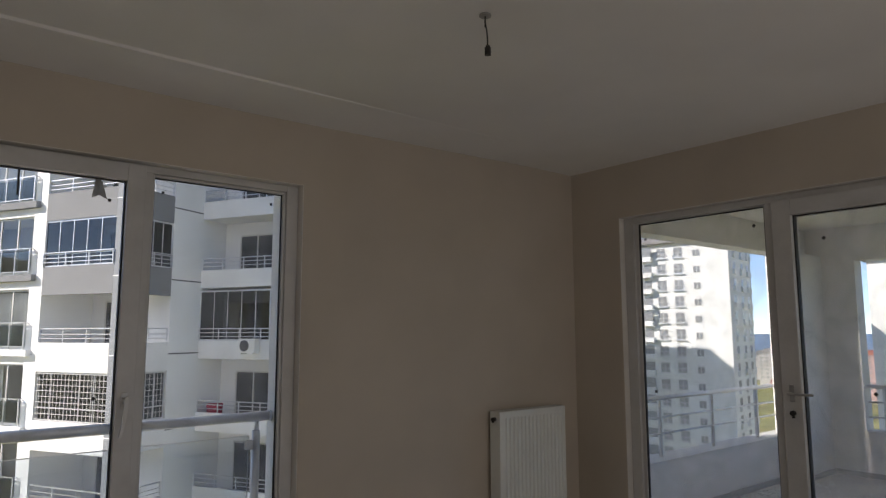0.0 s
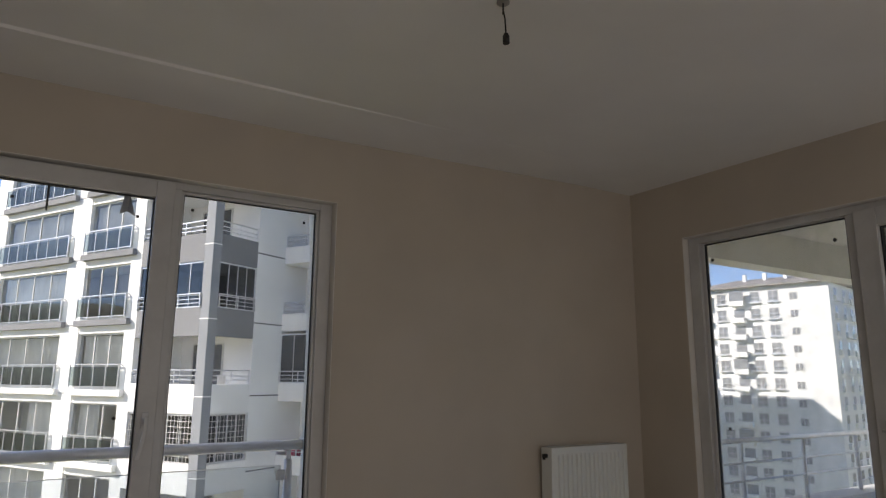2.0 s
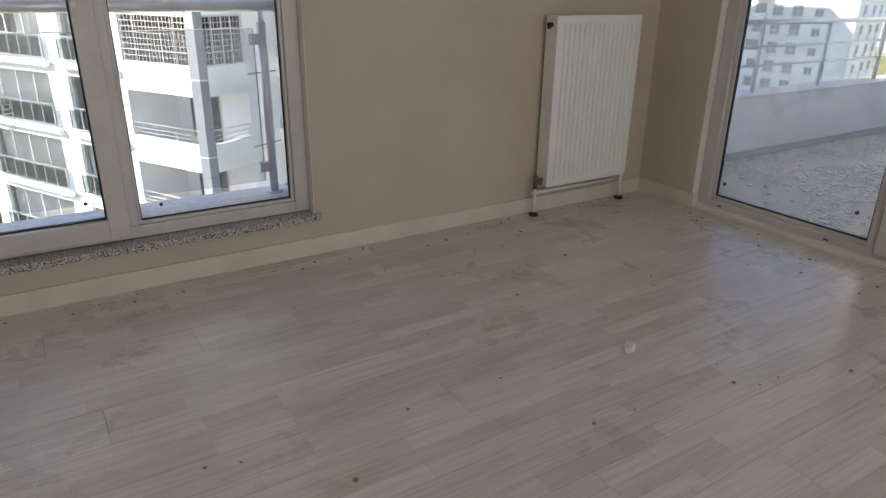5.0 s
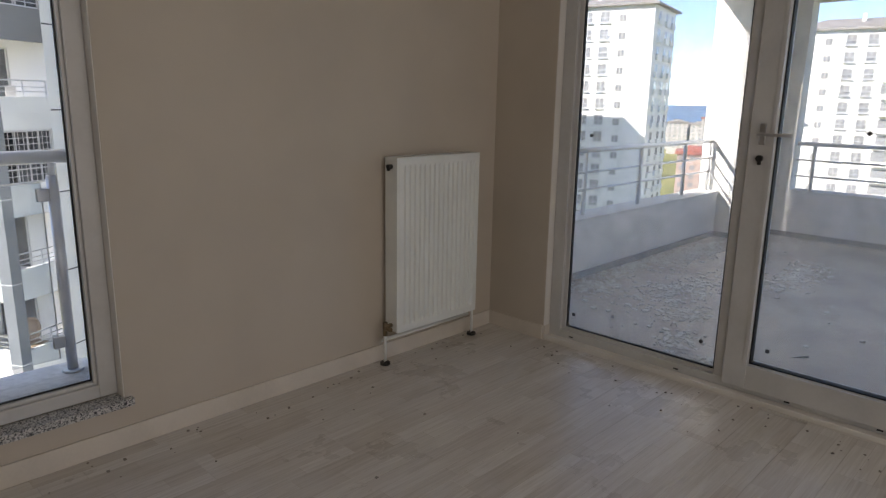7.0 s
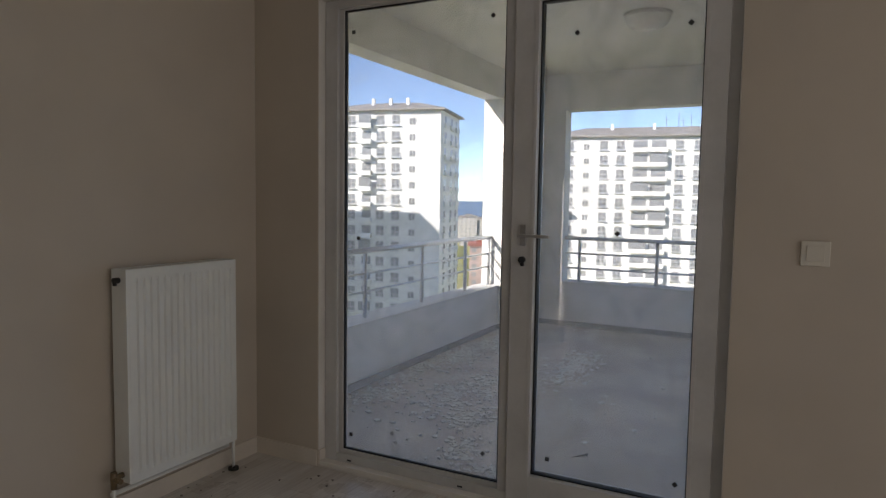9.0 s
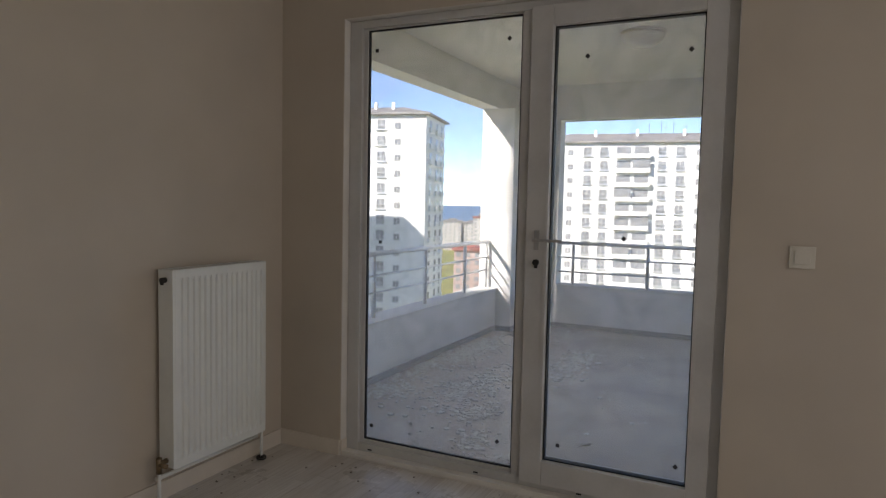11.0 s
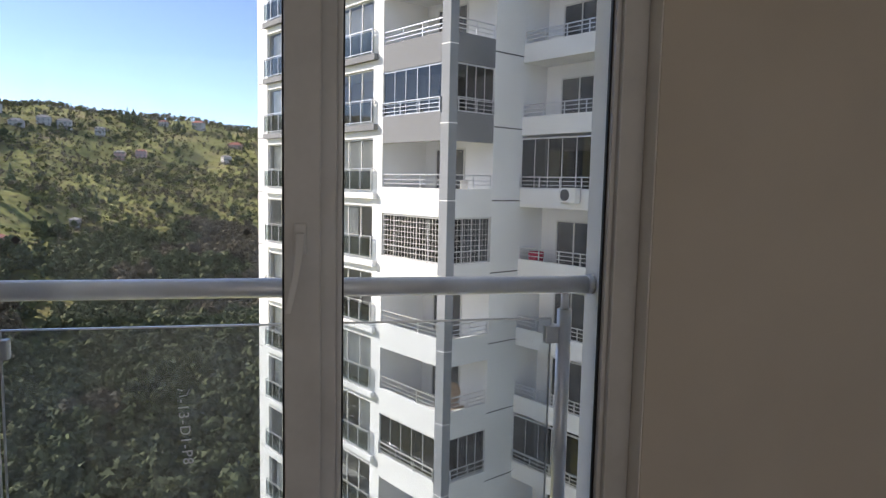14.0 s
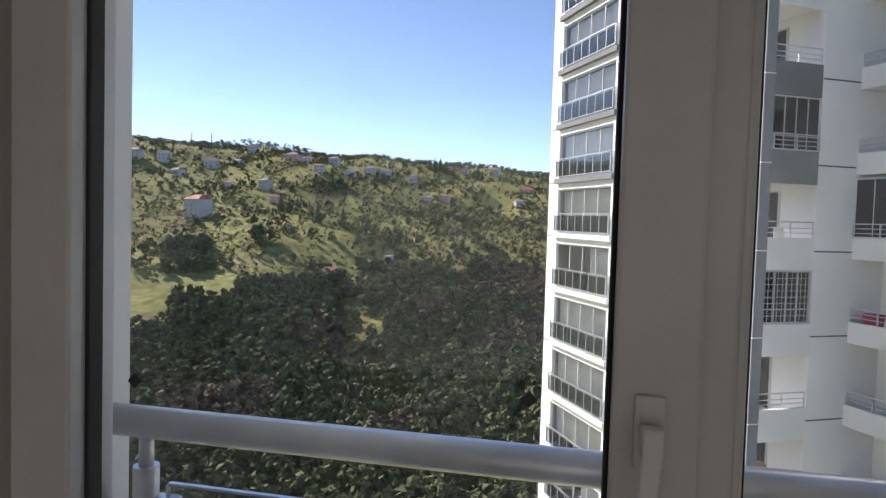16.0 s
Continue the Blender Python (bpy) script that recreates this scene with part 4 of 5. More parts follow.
for wd, nm in ((5.55, "w"), (3.15, "n"), (1.53, "r")):
    CURT[nm] = [curtain_mesh(0.1, wd * 0.98, WH, 1), curtain_mesh(0.1, wd * 0.42, WH, 2), curtain_mesh(wd * 0.5, wd * 0.95, WH, 3)]


def julep(width):
    """Guard with a smoked panel in front of a full-height window."""
    bm = bmesh.new()
    bx(bm, -0.1, width + 0.1, -0.02, 0.02, 0.94, 0.98)
    n = max(3, int(width / 0.7))
    for k in range(n + 1):
        x = -0.08 + (width + 0.16) * k / n
        bx(bm, x - 0.018, x + 0.018, -0.02, 0.02, -0.04, 0.96)
    for x in (-0.1, width + 0.06):
        bx(bm, x, x + 0.04, 0.0, 0.24, 0.94, 0.98)
    bx(bm, -0.1, width + 0.1, -0.012, 0.012, 0.03, 0.06)
    return mesh_of("guard_rail", bm, M_RAIL), sheet("guard_panel", -0.07, width + 0.07, 0.0, 0.07, 0.86, M_JUL)


JW, JN, JR = julep(5.55), julep(3.15), julep(1.53)


def glazing(length, height, n):
    bm = bmesh.new()
    for z0, z1 in ((0, 0.05), (height - 0.06, height), (0.46, 0.50)):
        bx(bm, 0, length, 0.0, 0.05, z0, z1)
    for k in range(n + 1):
        x = (length - 0.03) * k / n
        bx(bm, x, x + 0.03, 0.0, 0.05, 0.05, height - 0.06)
    return mesh_of("glazing_frame", bm, M_RAIL), sheet("glazing_pane", 0.03, length - 0.03, 0.02, 0.05, height - 0.06, M_GLZD)


GF, GS, G2 = glazing(3.75, 1.81, 5), glazing(1.92, 1.81, 4), glazing(4.24, 2.05, 6)


def grille(length, height):
    bm = bmesh.new()
    n = int(length / 0.19)
    for k in range(n + 1):
        x = length * k / n
        bx(bm, x - 0.008, x + 0.008, -0.008, 0.008, 0, height)
    for k in range(9):
        z = 0.05 + (height - 0.1) * k / 8
        bx(bm, 0, length, -0.011, 0.011, z - 0.011, z + 0.011)
    return mesh_of("security_grille", bm, M_PVC)


GRF, GRS = grille(3.75, 1.80), grille(1.92, 1.80)
rnd = random.Random(21)


def add_window(kind, meshes, jul, x, y, z, ledge_y, n):
    w = shared("window", meshes[0], block, x, y, z)
    shared("pane", meshes[1], w)
    if n < 3:
        shared("curtain", CURT[kind][n], w)
    g = shared("guard_rail", jul[0], block, x, ledge_y, z)
    shared("guard_panel", jul[1], g, label="smoked glass guard panel")


for k in range(K0, K1):
    z = TOP + FH * k
    shared("slab", slab_me, block, z=z)
    shared("balcony_parapet", par_g if k in (0, 1, 5, 6) else par_w, block, z=z, label="grey balcony parapet" if k in (0, 1, 5, 6) else "white balcony parapet")
    shared("balcony_parapet", par2, block, z=z, label="white balcony parapet")
    for me in span_all:
        shared("spandrel", me, block, z=z)
    for me in led_g if k >= 0 else led_w:
        shared("ledge", me, block, z=z)
    shared("pillar_joint", jm, block, z=z - 0.452)
    shared("wall_joint", wj, block, z=z - 0.45, label="dark joint line")
    shared("wall_joint", wj3, block, z=z - 0.45, label="dark joint line")
    shared("wall_joint", wj2, block, z=z - 0.45, label="dark joint line")
    # corner balcony: glazed, barred or open
    if k in (0, -5, -9, 4):
        for me, x, y, rz in ((GF, 0.49, 0.04, 0), (GS, 0.10, 0.414, 90)):
            s = shared("glazing", me[0], block, x, y, z, rz, "folding balcony glazing with smoked panes")
            shared("glazing_pane", me[1], s)
        shared("railing", r_front, block, 0.49, -0.03, z - 0.0)
        shared("railing", r_side, block, -0.03, 0.414, z, 90)
    elif k in (-2, -7):
        # smoked glazing added behind the bars, standing in for the dark interior
        for me, x, y, rz in ((GF, 0.49, 0.10, 0), (GS, 0.16, 0.414, 90)):
            q = shared("glazing", me[0], block, x, y, z, rz, "smoked glazing added behind security bars to darken the balcony")
            shared("glazing_pane", me[1], q)
        shared("security_grille", GRF, block, 0.49, 0.04, z, 0, "white welded security bars")
        shared("security_grille", GRS, block, 0.08, 0.414, z, 90, "white welded security bars")
    else:
        shared("railing", r_front, block, 0.49, 0.08, z)
        shared("railing", r_side, block, 0.08, 0.414, z, 90)
    d = shared("balcony_door", BDOOR[0], block, 1.6, 2.27, z - 0.53)
    shared("pane", BDOOR[1], d)
    # recessed balcony
    if k in (-1, -5, -10, 3):
        s = shared("glazing", G2[0], block, -4.24, REC + 0.02, z + 0.05, 0, "folding balcony glazing with smoked panes")
        shared("glazing_pane", G2[1], s)
        shared("railing", r_two, block, -4.24, REC - 0.05, z + 0.05)
    else:
        shared("railing", r_two, block, -4.24, REC + 0.06, z + 0.05)
    d = shared("balcony_door", BDOOR[0], block, -2.70, REC + 1.36, z - 0.53)
    shared("pane", BDOOR[1], d)
    add_window("w", WIDE, JW, 9.45, 0.12, z - 0.2, -0.14, rnd.choice((0, 0, 0, 0, 0, 1, 2, 3)))
    add_window("n", NARROW, JN, 4.95, 0.12, z - 0.2, -0.14, rnd.choice((0, 0, 0, 0, 0, 1, 2, 3)))
    add_window("r", RIGHT, JR, -6.68, REC + 0.14, z - 0.2, REC - 0.12, rnd.choice((0, 1, 2)))

# things kept on the neighbours' balconies
ac = thing("air_conditioner", "white outdoor air conditioner unit on the balcony wall", "air conditioner", "", "", AQ @ Matrix.Translation((-3.16, REC - 0.39, TOP - FH - 0.43)))
boxes("casing", [(0, 0.8, 0, 0.30, 0, 0.56)], M_AC, ac, "", 0.02)
fb = bmesh.new()
tube(fb, (0.50, -0.012, 0.28), (0.50, 0.02, 0.28), 0.22, 24)
part("fan_grille", fb, M_FAN, ac, "dark round fan grille")
boxes("bracket", [(0.1, 0.14, 0, 0.37, -0.05, 0), (0.66, 0.70, 0, 0.37, -0.05, 0)], M_AC, ac)
rc = thing("laundry_basket", "red plastic laundry basket on a balcony", "basket", "", "", AQ @ Matrix.Translation((-0.58, REC + 0.45, TOP - 2 * FH - 0.55)))
bb = bmesh.new()
bmesh.ops.create_cone(bb, cap_ends=True, segments=16, radius1=0.24, radius2=0.34, depth=0.92)
for v in bb.verts:
    v.co.z += 0.46
part("basket_body", bb, M_RED, rc)
wc = thing("wicker_chair", "round-backed tan wicker chair on a balcony", "chair", "", "", AQ @ Matrix.Translation((0.75, 1.1, TOP - 4 * FH - 0.55)))
bb = bmesh.new()
bmesh.ops.create_uvsphere(bb, u_segments=16, v_segments=10, radius=0.5)
bmesh.ops.delete(bb, geom=[v for v in bb.verts if v.co.x < -0.1], context="VERTS")
for v in bb.verts:
    v.co.x *= 0.5
    v.co.z += 0.95
bmesh.ops.solidify(bb, geom=bb.faces[:], thickness=0.04)
part("backrest", bb, M_WICK, wc)
boxes("seat", [(-0.45, 0.1, -0.35, 0.35, 0.42, 0.52)], M_WICK, wc, "", 0.03)
for x in (-0.4, 0.05):
    for y in (-0.3, 0.26):
        boxes("leg", [(x, x + 0.04, y, y + 0.04, 0, 0.42)], M_WICK, wc)
bc = thing("balcony_chair", "small folding chair on a balcony", "chair", "", "", AQ @ Matrix.Translation((0.8, 1.4, TOP - FH - 0.55)))
boxes("seat", [(-0.2, 0.2, -0.2, 0.2, 0.42, 0.45)], M_PVC, bc)
boxes("backrest", [(-0.2, -0.17, -0.2, 0.2, 0.5, 0.9)], M_PVC, bc)
for x in (-0.19, 0.16):
    for y in (-0.19, 0.16):
        boxes("leg", [(x, x + 0.03, y, y + 0.03, 0, 0.42)], M_PVC, bc)

# ---------------------------------------------------------------- two far towers seen over the balcony
def tower(name, label, at, width, depth, zlo, eave, cols, ridge, side_cols, balcony=()):
    t = thing(name, label, "building", "far towers", "", at)
    boxes("wall", [(-width / 2, width / 2, 0, depth, zlo, eave)], M_FAC, t)
    rb = bmesh.new()
    o = 0.9
    base = [rb.verts.new(p) for p in ((-width / 2 - o, -o, eave), (width / 2 + o, -o, eave), (width / 2 + o, depth + o, eave), (-width / 2 - o, depth + o, eave))]
    rise = [rb.verts.new((v.co.x, v.co.y, eave + 0.35)) for v in base]
    rx = width / 2 - depth / 2 + 1
    top = [rb.verts.new((-rx, depth / 2, eave + ridge)), rb.verts.new((rx, depth / 2, eave + ridge))]
    for a in range(4):
        rb.faces.new((base[a], base[(a + 1) % 4], rise[(a + 1) % 4], rise[a]))
    rb.faces.new((rise[0], rise[1], top[1], top[0]))
    rb.faces.new((rise[2], rise[3], top[0], top[1]))
    rb.faces.new((rise[1], rise[2], top[1]))
    rb.faces.new((rise[3], rise[0], top[0]))
    rb.faces.new(base[::-1])
    roof = part("roof", rb, M_ROOF, t, "low grey hipped roof")
    for x in (-rx * 0.6, 0.3, rx * 0.7):
        c = boxes("chimney", [(x, x + 0.6, depth * 0.28, depth * 0.28 + 0.6, eave + ridge * 0.4, eave + ridge + 0.5)], M_FAC, roof)
    floors = int((eave - 1 - zlo) / 3.0)
    wm = {}
    for x, w, h, kind in cols:
        for k in range(floors):
            z = eave - 2.7 - 3.0 * k
            key = (w, h, kind)
            if key not in wm:
                bm = bmesh.new()
                f = 0.10
                bx(bm, -w / 2, w / 2, -0.05, 0.05, 0, f)
                bx(bm, -w / 2, w / 2, -0.05, 0.05, h - f, h)
                for q in (-w / 2, -f / 2, w / 2 - f):
                    bx(bm, q, q + f, -0.05, 0.05, f, h - f)
                fr = mesh_of("window", bm, M_PVC)
                wm[key] = (fr, mesh_boxes("pane", [(-w / 2 + f, w / 2 - f, -0.02, 0.0, f, h - f)], M_WIN), mesh_boxes("guard_rail", [(-w / 2 - 0.1, w / 2 + 0.1, -0.32, -0.26, -0.1, 0.05), (-w / 2 - 0.1, w / 2 + 0.1, -0.30, -0.27, 0.78, 0.86)] + [(-w / 2 - 0.1 + (w + 0.14) * q / 6, -w / 2 - 0.06 + (w + 0.14) * q / 6, -0.30, -0.27, 0, 0.8) for q in range(7)] + [(-w / 2 - 0.15, w / 2 + 0.15, -0.34, 0, -0.22, -0.1)], M_RAIL))
            w_ob = shared("window", wm[key][0], t, x, -0.02, z)
            shared("pane", wm[key][1], w_ob)
            if kind == "rail":
                shared("guard_rail", wm[key][2], t, x, -0.02, z)
    bm_s = mesh_boxes("side_window", [(-0.05, 0.02, -0.75, 0.75, 0, 1.9)], M_WIN)
    bm_l = mesh_boxes("side_balcony", [(0.0, 0.45, -1.3, 1.3, -0.3, 0.65)], M_FAC)
    for y in side_cols:
        for k in range(floors):
            z = eave - 2.7 - 3.0 * k
            shared("side_window", bm_s, t, width / 2 + 0.03, y, z)
            shared("side_balcony", bm_l, t, width / 2, y, z - 0.1)
    for x, w in balcony:
        bm_b = mesh_boxes("balcony", [(-w / 2, w / 2, -1.1, 0.0, -0.35, 0.55)], M_FAC)
        bm_r = mesh_boxes("balcony_rail", [(-w / 2, w / 2, -1.1, -1.04, 0.95, 1.02), (-w / 2, w / 2, -1.1, -1.06, 0.72, 0.78)], M_DARKPIL)
        bm_d = mesh_boxes("balcony_opening", [(-w / 2 + 0.3, w / 2 - 0.3, -0.03, 0.02, 0.0, 2.1)], M_WIN)
        bm_g = mesh_boxes("balcony_glazing", [(-w / 2, w / 2, -1.08, -1.0, 0.55, 2.3)], M_WIN)
        for k in range(floors):
            z = eave - 2.9 - 3.0 * k
            b = shared("balcony", bm_b, t, x, 0, z)
            if (k * 7 + int(x * 3)) % 4 == 0:
                shared("balcony_glazing", bm_g, b)
            else:
                shared("balcony_rail", bm_r, b)
            shared("balcony_opening", bm_d, t, x, 0, z)
    return t


def facing(x, y, az):
    """Frame whose front looks towards compass angle az (degrees from +y towards +x)."""
    a = radians(az)
    n = Vector((math.sin(a), math.cos(a), 0))
    r = n.cross(Vector((0, 0, 1)))
    m = Matrix(((-r.x, -n.x, 0, x), (-r.y, -n.y, 0, y), (0, 0, 1, 0), (0, 0, 0, 1)))
    return m


TB_W, TB_D = 24.0, 15.0
edge_b = Vector((108.4, 55.8, 0))
fB = facing(0, 0, 257)
rightB = Vector((fB[0][0], fB[1][0], 0))
cB = edge_b - rightB * (TB_W / 2)
tower("apartment_tower", "tall white apartment tower with a low grey hipped roof", facing(cB.x, cB.y, 257), TB_W, TB_D, -48, 17.9,
      [(6.5, 1.3, 1.3, "plain"), (3.2, 1.7, 1.9, "rail"), (0.1, 1.7, 1.9, "rail"), (-5.8, 1.7, 1.9, "rail")], 2.5, (3.5, 8.5, 12.5), ((-2.7, 2.4), (-9.4, 2.6)))
tower("apartment_tower", "wide white apartment tower with glazed balconies and a grey hipped roof", facing(140.3, 23.6, 261), 41.0, 15.0, -50, 14.9,
      [(-12.9, 1.3, 1.3, "plain"), (-9.3, 1.7, 1.9, "rail"), (-5.9, 1.7, 1.9, "rail"), (5.8, 1.7, 1.9, "rail"), (9.4, 1.7, 1.9, "rail"), (13.0, 1.3, 1.3, "plain"), (16.6, 1.7, 1.9, "rail"), (-16.4, 1.7, 1.9, "rail")], 2.7, (3.5, 10), ((-1.9, 3.5), (1.75, 3.5)))

# a third tower, out of sight behind the window wall, whose shadow lies on the first
tower("apartment_tower", "white apartment tower whose shadow falls on the tower behind it", facing(46.0, 97.0, 257), 30.0, 13.0, -48, 28.6,
      [(-9.0, 1.7, 1.9, "plain"), (-3.0, 1.7, 1.9, "plain"), (3.0, 1.7, 1.9, "plain"), (9.0, 1.7, 1.9, "plain")], 3.2, (4, 9))

# aerials on the wide tower's roof
for x, h in ((3.0, 2.6), (5.5, 3.4), (6.4, 2.2), (8.0, 3.0), (10.5, 2.4)):
    an = thing("roof_aerial", "thin metal aerial on the grey roof of the far tower", "aerial", "roof aerials", "", facing(140.3, 23.6, 261) @ Matrix.Translation((x, 6.2, 16.9)))
    boxes("mast", [(-0.06, 0.06, -0.06, 0.06, 0, h)], M_DARKPIL, an)
    boxes("crossbar", [(-0.6, 0.6, -0.04, 0.04, h * 0.8, h * 0.8 + 0.08)], M_DARKPIL, an)

# ---------------------------------------------------------------- ground, sea, hill
def ground_z(x, y):
    d = math.hypot(x, y)
    az = math.degrees(math.atan2(x, y))
    # hill side faces the window, falls away to the sea beyond the balcony
    prof = np.interp(d, (0, 40, 90, 150, 230, 330, 430, 560, 720, 850, 1200, 5000), (-44, -48, -60, -64, -52, -34, -16, 14, 50, 62, 40, 20))
    tilt = np.interp(az, (-180, -60, -25, -10, 5, 25, 45, 60), (0.75, 1.15, 1.2, 1.02, 0.90, 0.78, 0.6, 0.5))
    hill = -44 + (prof + 44) * tilt if d > 300 else prof + (max(0, d - 150) / 150) * ((-44 + (prof + 44) * tilt) - prof)
    low = np.interp(d, (0, 120, 400, 1300, 1450, 5000), (-44, -46, -42, -46, -60, -60))
    s = min(1, max(0, (az - 30) / 18))
    s = s * s * (3 - 2 * s)
    if az > 140 or az < -120:
        s = 1
    z = hill * (1 - s) + low * s
    k = min(1, max(0, (d - 70) / 200)) * (1 - 0.8 * s)
    z += k * (9 * noise.noise(Vector((x / 120, y / 120, 0.3))) + 5.5 * noise.noise(Vector((x / 45, y / 45, 2))) + 1.0 * noise.noise(Vector((x / 14, y / 14, 5))))
    return float(z)


gb = bmesh.new()
radii = [0.5] + [8 * 1.062 ** k for k in range(108)]
radii = [r for r in radii if r < 4900] + [4950]
angs = []
a = -180.0
while a < 180:
    angs.append(a)
    a += 0.8 if -45 < a < 35 else (2.0 if -60 < a < 110 else 6.0)
grid = [[gb.verts.new((r * math.sin(radians(t)), r * math.cos(radians(t)), ground_z(r * math.sin(radians(t)), r * math.cos(radians(t))))) for t in angs] for r in radii]
for i in range(len(radii) - 1):
    for j in range(len(angs)):
        f = gb.faces.new((grid[i][j], grid[i][(j + 1) % len(angs)], grid[i + 1][(j + 1) % len(angs)], grid[i + 1][j]))
        f.smooth = True
gob = part("ground", gb, M_HILL)
tagged(gob, "green meadow hillside with scrub falling into a wooded valley", "", "", "structure")
sb = bmesh.new()
ring = [sb.verts.new((4960 * math.sin(radians(t)), 4960 * math.cos(radians(t)), -12)) for t in range(35, 150, 5)]
sb.faces.new([sb.verts.new((900, 0, -54))] + ring)
tagged(part("water", sb, M_SEA), "calm blue sea out to the horizon", "", "", "structure")

def hill_az(az):
    return az * 1.07 - 3.8


def polar(az, d):
    return d * math.sin(radians(az)), d * math.cos(radians(az))


# woods and bushes: many small uneven clumps
blob = bmesh.new()
bmesh.ops.create_icosphere(blob, subdivisions=1, radius=1)
BV = [v.co.copy() for v in blob.verts]
BFACES = [[v.index for v in f.verts] for f in blob.faces]
blob.free()


def clumps(name, label, material, places, seed, lumps=4, leaves=10):
    """Crowns made of loose leaf clusters: each lump is a handful of tilted triangles round its shell."""
    g = np.random.default_rng(seed)
    base = np.array([(x, y, ground_z(x, y), r, h) for x, y, r, h in places])
    p = np.repeat(base, lumps, axis=0)
    n = len(p)
    u = g.uniform(0.12, 0.95, n)
    out = g.normal(0, 0.40, (n, 2)) * (1.25 - 0.8 * u)[:, None]
    c = np.stack([p[:, 0] + out[:, 0] * p[:, 3], p[:, 1] + out[:, 1] * p[:, 3], p[:, 2] + p[:, 4] * u], 1)
    rr = p[:, 3] * g.uniform(0.22, 0.46, n)
    c, rr = np.repeat(c, leaves, axis=0), np.repeat(rr, leaves)
    m = len(c)
    d = g.normal(0, 1, (m, 3)) + (0, 0, 0.45)
    d /= np.linalg.norm(d, axis=1)[:, None]
    nrm = d + g.normal(0, 0.35, (m, 3))
    nrm /= np.linalg.norm(nrm, axis=1)[:, None]
    t1 = np.cross(nrm, g.normal(0, 1, (m, 3)))
    t1 /= np.linalg.norm(t1, axis=1)[:, None]
    t2 = np.cross(nrm, t1)
    mid = c + d * (rr * g.uniform(0.6, 1.0, m))[:, None]
    size = rr * g.uniform(0.5, 0.95, m)
    v = np.stack([mid + (t1 * math.cos(a) + t2 * math.sin(a)) * (size * g.uniform(0.7, 1.2, m))[:, None] for a in (0.0, 2.1, 4.2)], 1).reshape(-1, 3)
    me = bpy.data.meshes.new(name)
    me.vertices.add(3 * m)
    me.vertices.foreach_set("co", v.astype(np.float32).ravel())
    me.loops.add(3 * m)
    me.loops.foreach_set("vertex_index", np.arange(3 * m, dtype=np.int32))
    me.polygons.add(m)
    me.polygons.foreach_set("loop_start", np.arange(0, 3 * m, 3, dtype=np.int32))
    me.update(calc_edges=True)
    me.materials.append(material)
    return tagged(new(name, me), label, "trees", "", "stuff")


rnd = random.Random(77)
ever, bare, hazel, scrub = [], [], [], []
for k in range(12500):
    az, d = rnd.uniform(-46, 22), math.sqrt(rnd.uniform(125 ** 2, 440 ** 2))
    x, y = polar(az, d)
    n1 = noise.noise(Vector((x / 70, y / 70, 9)))
    n2 = noise.noise(Vector((x / 30, y / 30, 19)))
    edge = np.interp(az, (-45, -31, -28, -24, -18, -10, 0), (292, 292, 325, 350, 360, 370, 380))
    bushes = -42 < az < -28 and 345 < d < 400 and n2 > 0.12
    if d > edge + 22 * n1 + 30 * n2 and not bushes:
        continue
    brown = n1 * 0.5 + n2 * 0.7 + 0.025 * (az + 19) * (1 if d > 240 else 0.0) > (0.24 if d > 240 else 0.45)
    if -22 < az < -18 and 225 < d < 310 and rnd.random() < 0.85:
        continue
    (bare if brown and not bushes else ever).append((x, y, rnd.uniform(2.0, 4.2), rnd.uniform(4, 8)))
for k in range(42000):
    az, d = rnd.uniform(-46, 20), math.sqrt(rnd.uniform(310 ** 2, 900 ** 2))
    x, y = polar(az, d)
    n1 = noise.noise(Vector((x / 70, y / 70, 9)))
    n2 = noise.noise(Vector((x / 34, y / 34, 19)))
    if -40 < az < -30 and d < 345:
        continue
    dens = 0.25 + 0.85 * max(0, n2 + 0.12) + (0.40 if -20 < az < -1 and d < 540 else 0)
    if rnd.random() < dens:
        c = rnd.random() - 0.3 * n1
        q = rnd.choice((0.9, 1.3, 1.8, 2.4, 3.2))
        (scrub if c < 0.58 else hazel if c < 0.9 else ever).append((x, y, q, q * 1.4))
clumps("evergreen_woods", "dark evergreen woods filling the valley side", M_EVER, ever, 1, 11, 11)
clumps("bare_woods", "bare brown winter trees on the hillside", M_BARE, bare, 2, 11, 9)
clumps("hazel_groves", "yellow-green hazel bushes on the hillside", M_HAZEL, hazel, 3, 3, 8)
clumps("winter_scrub", "bare brown scrub and orchard trees on the upper slope", M_BARE, scrub, 6, 3, 7)


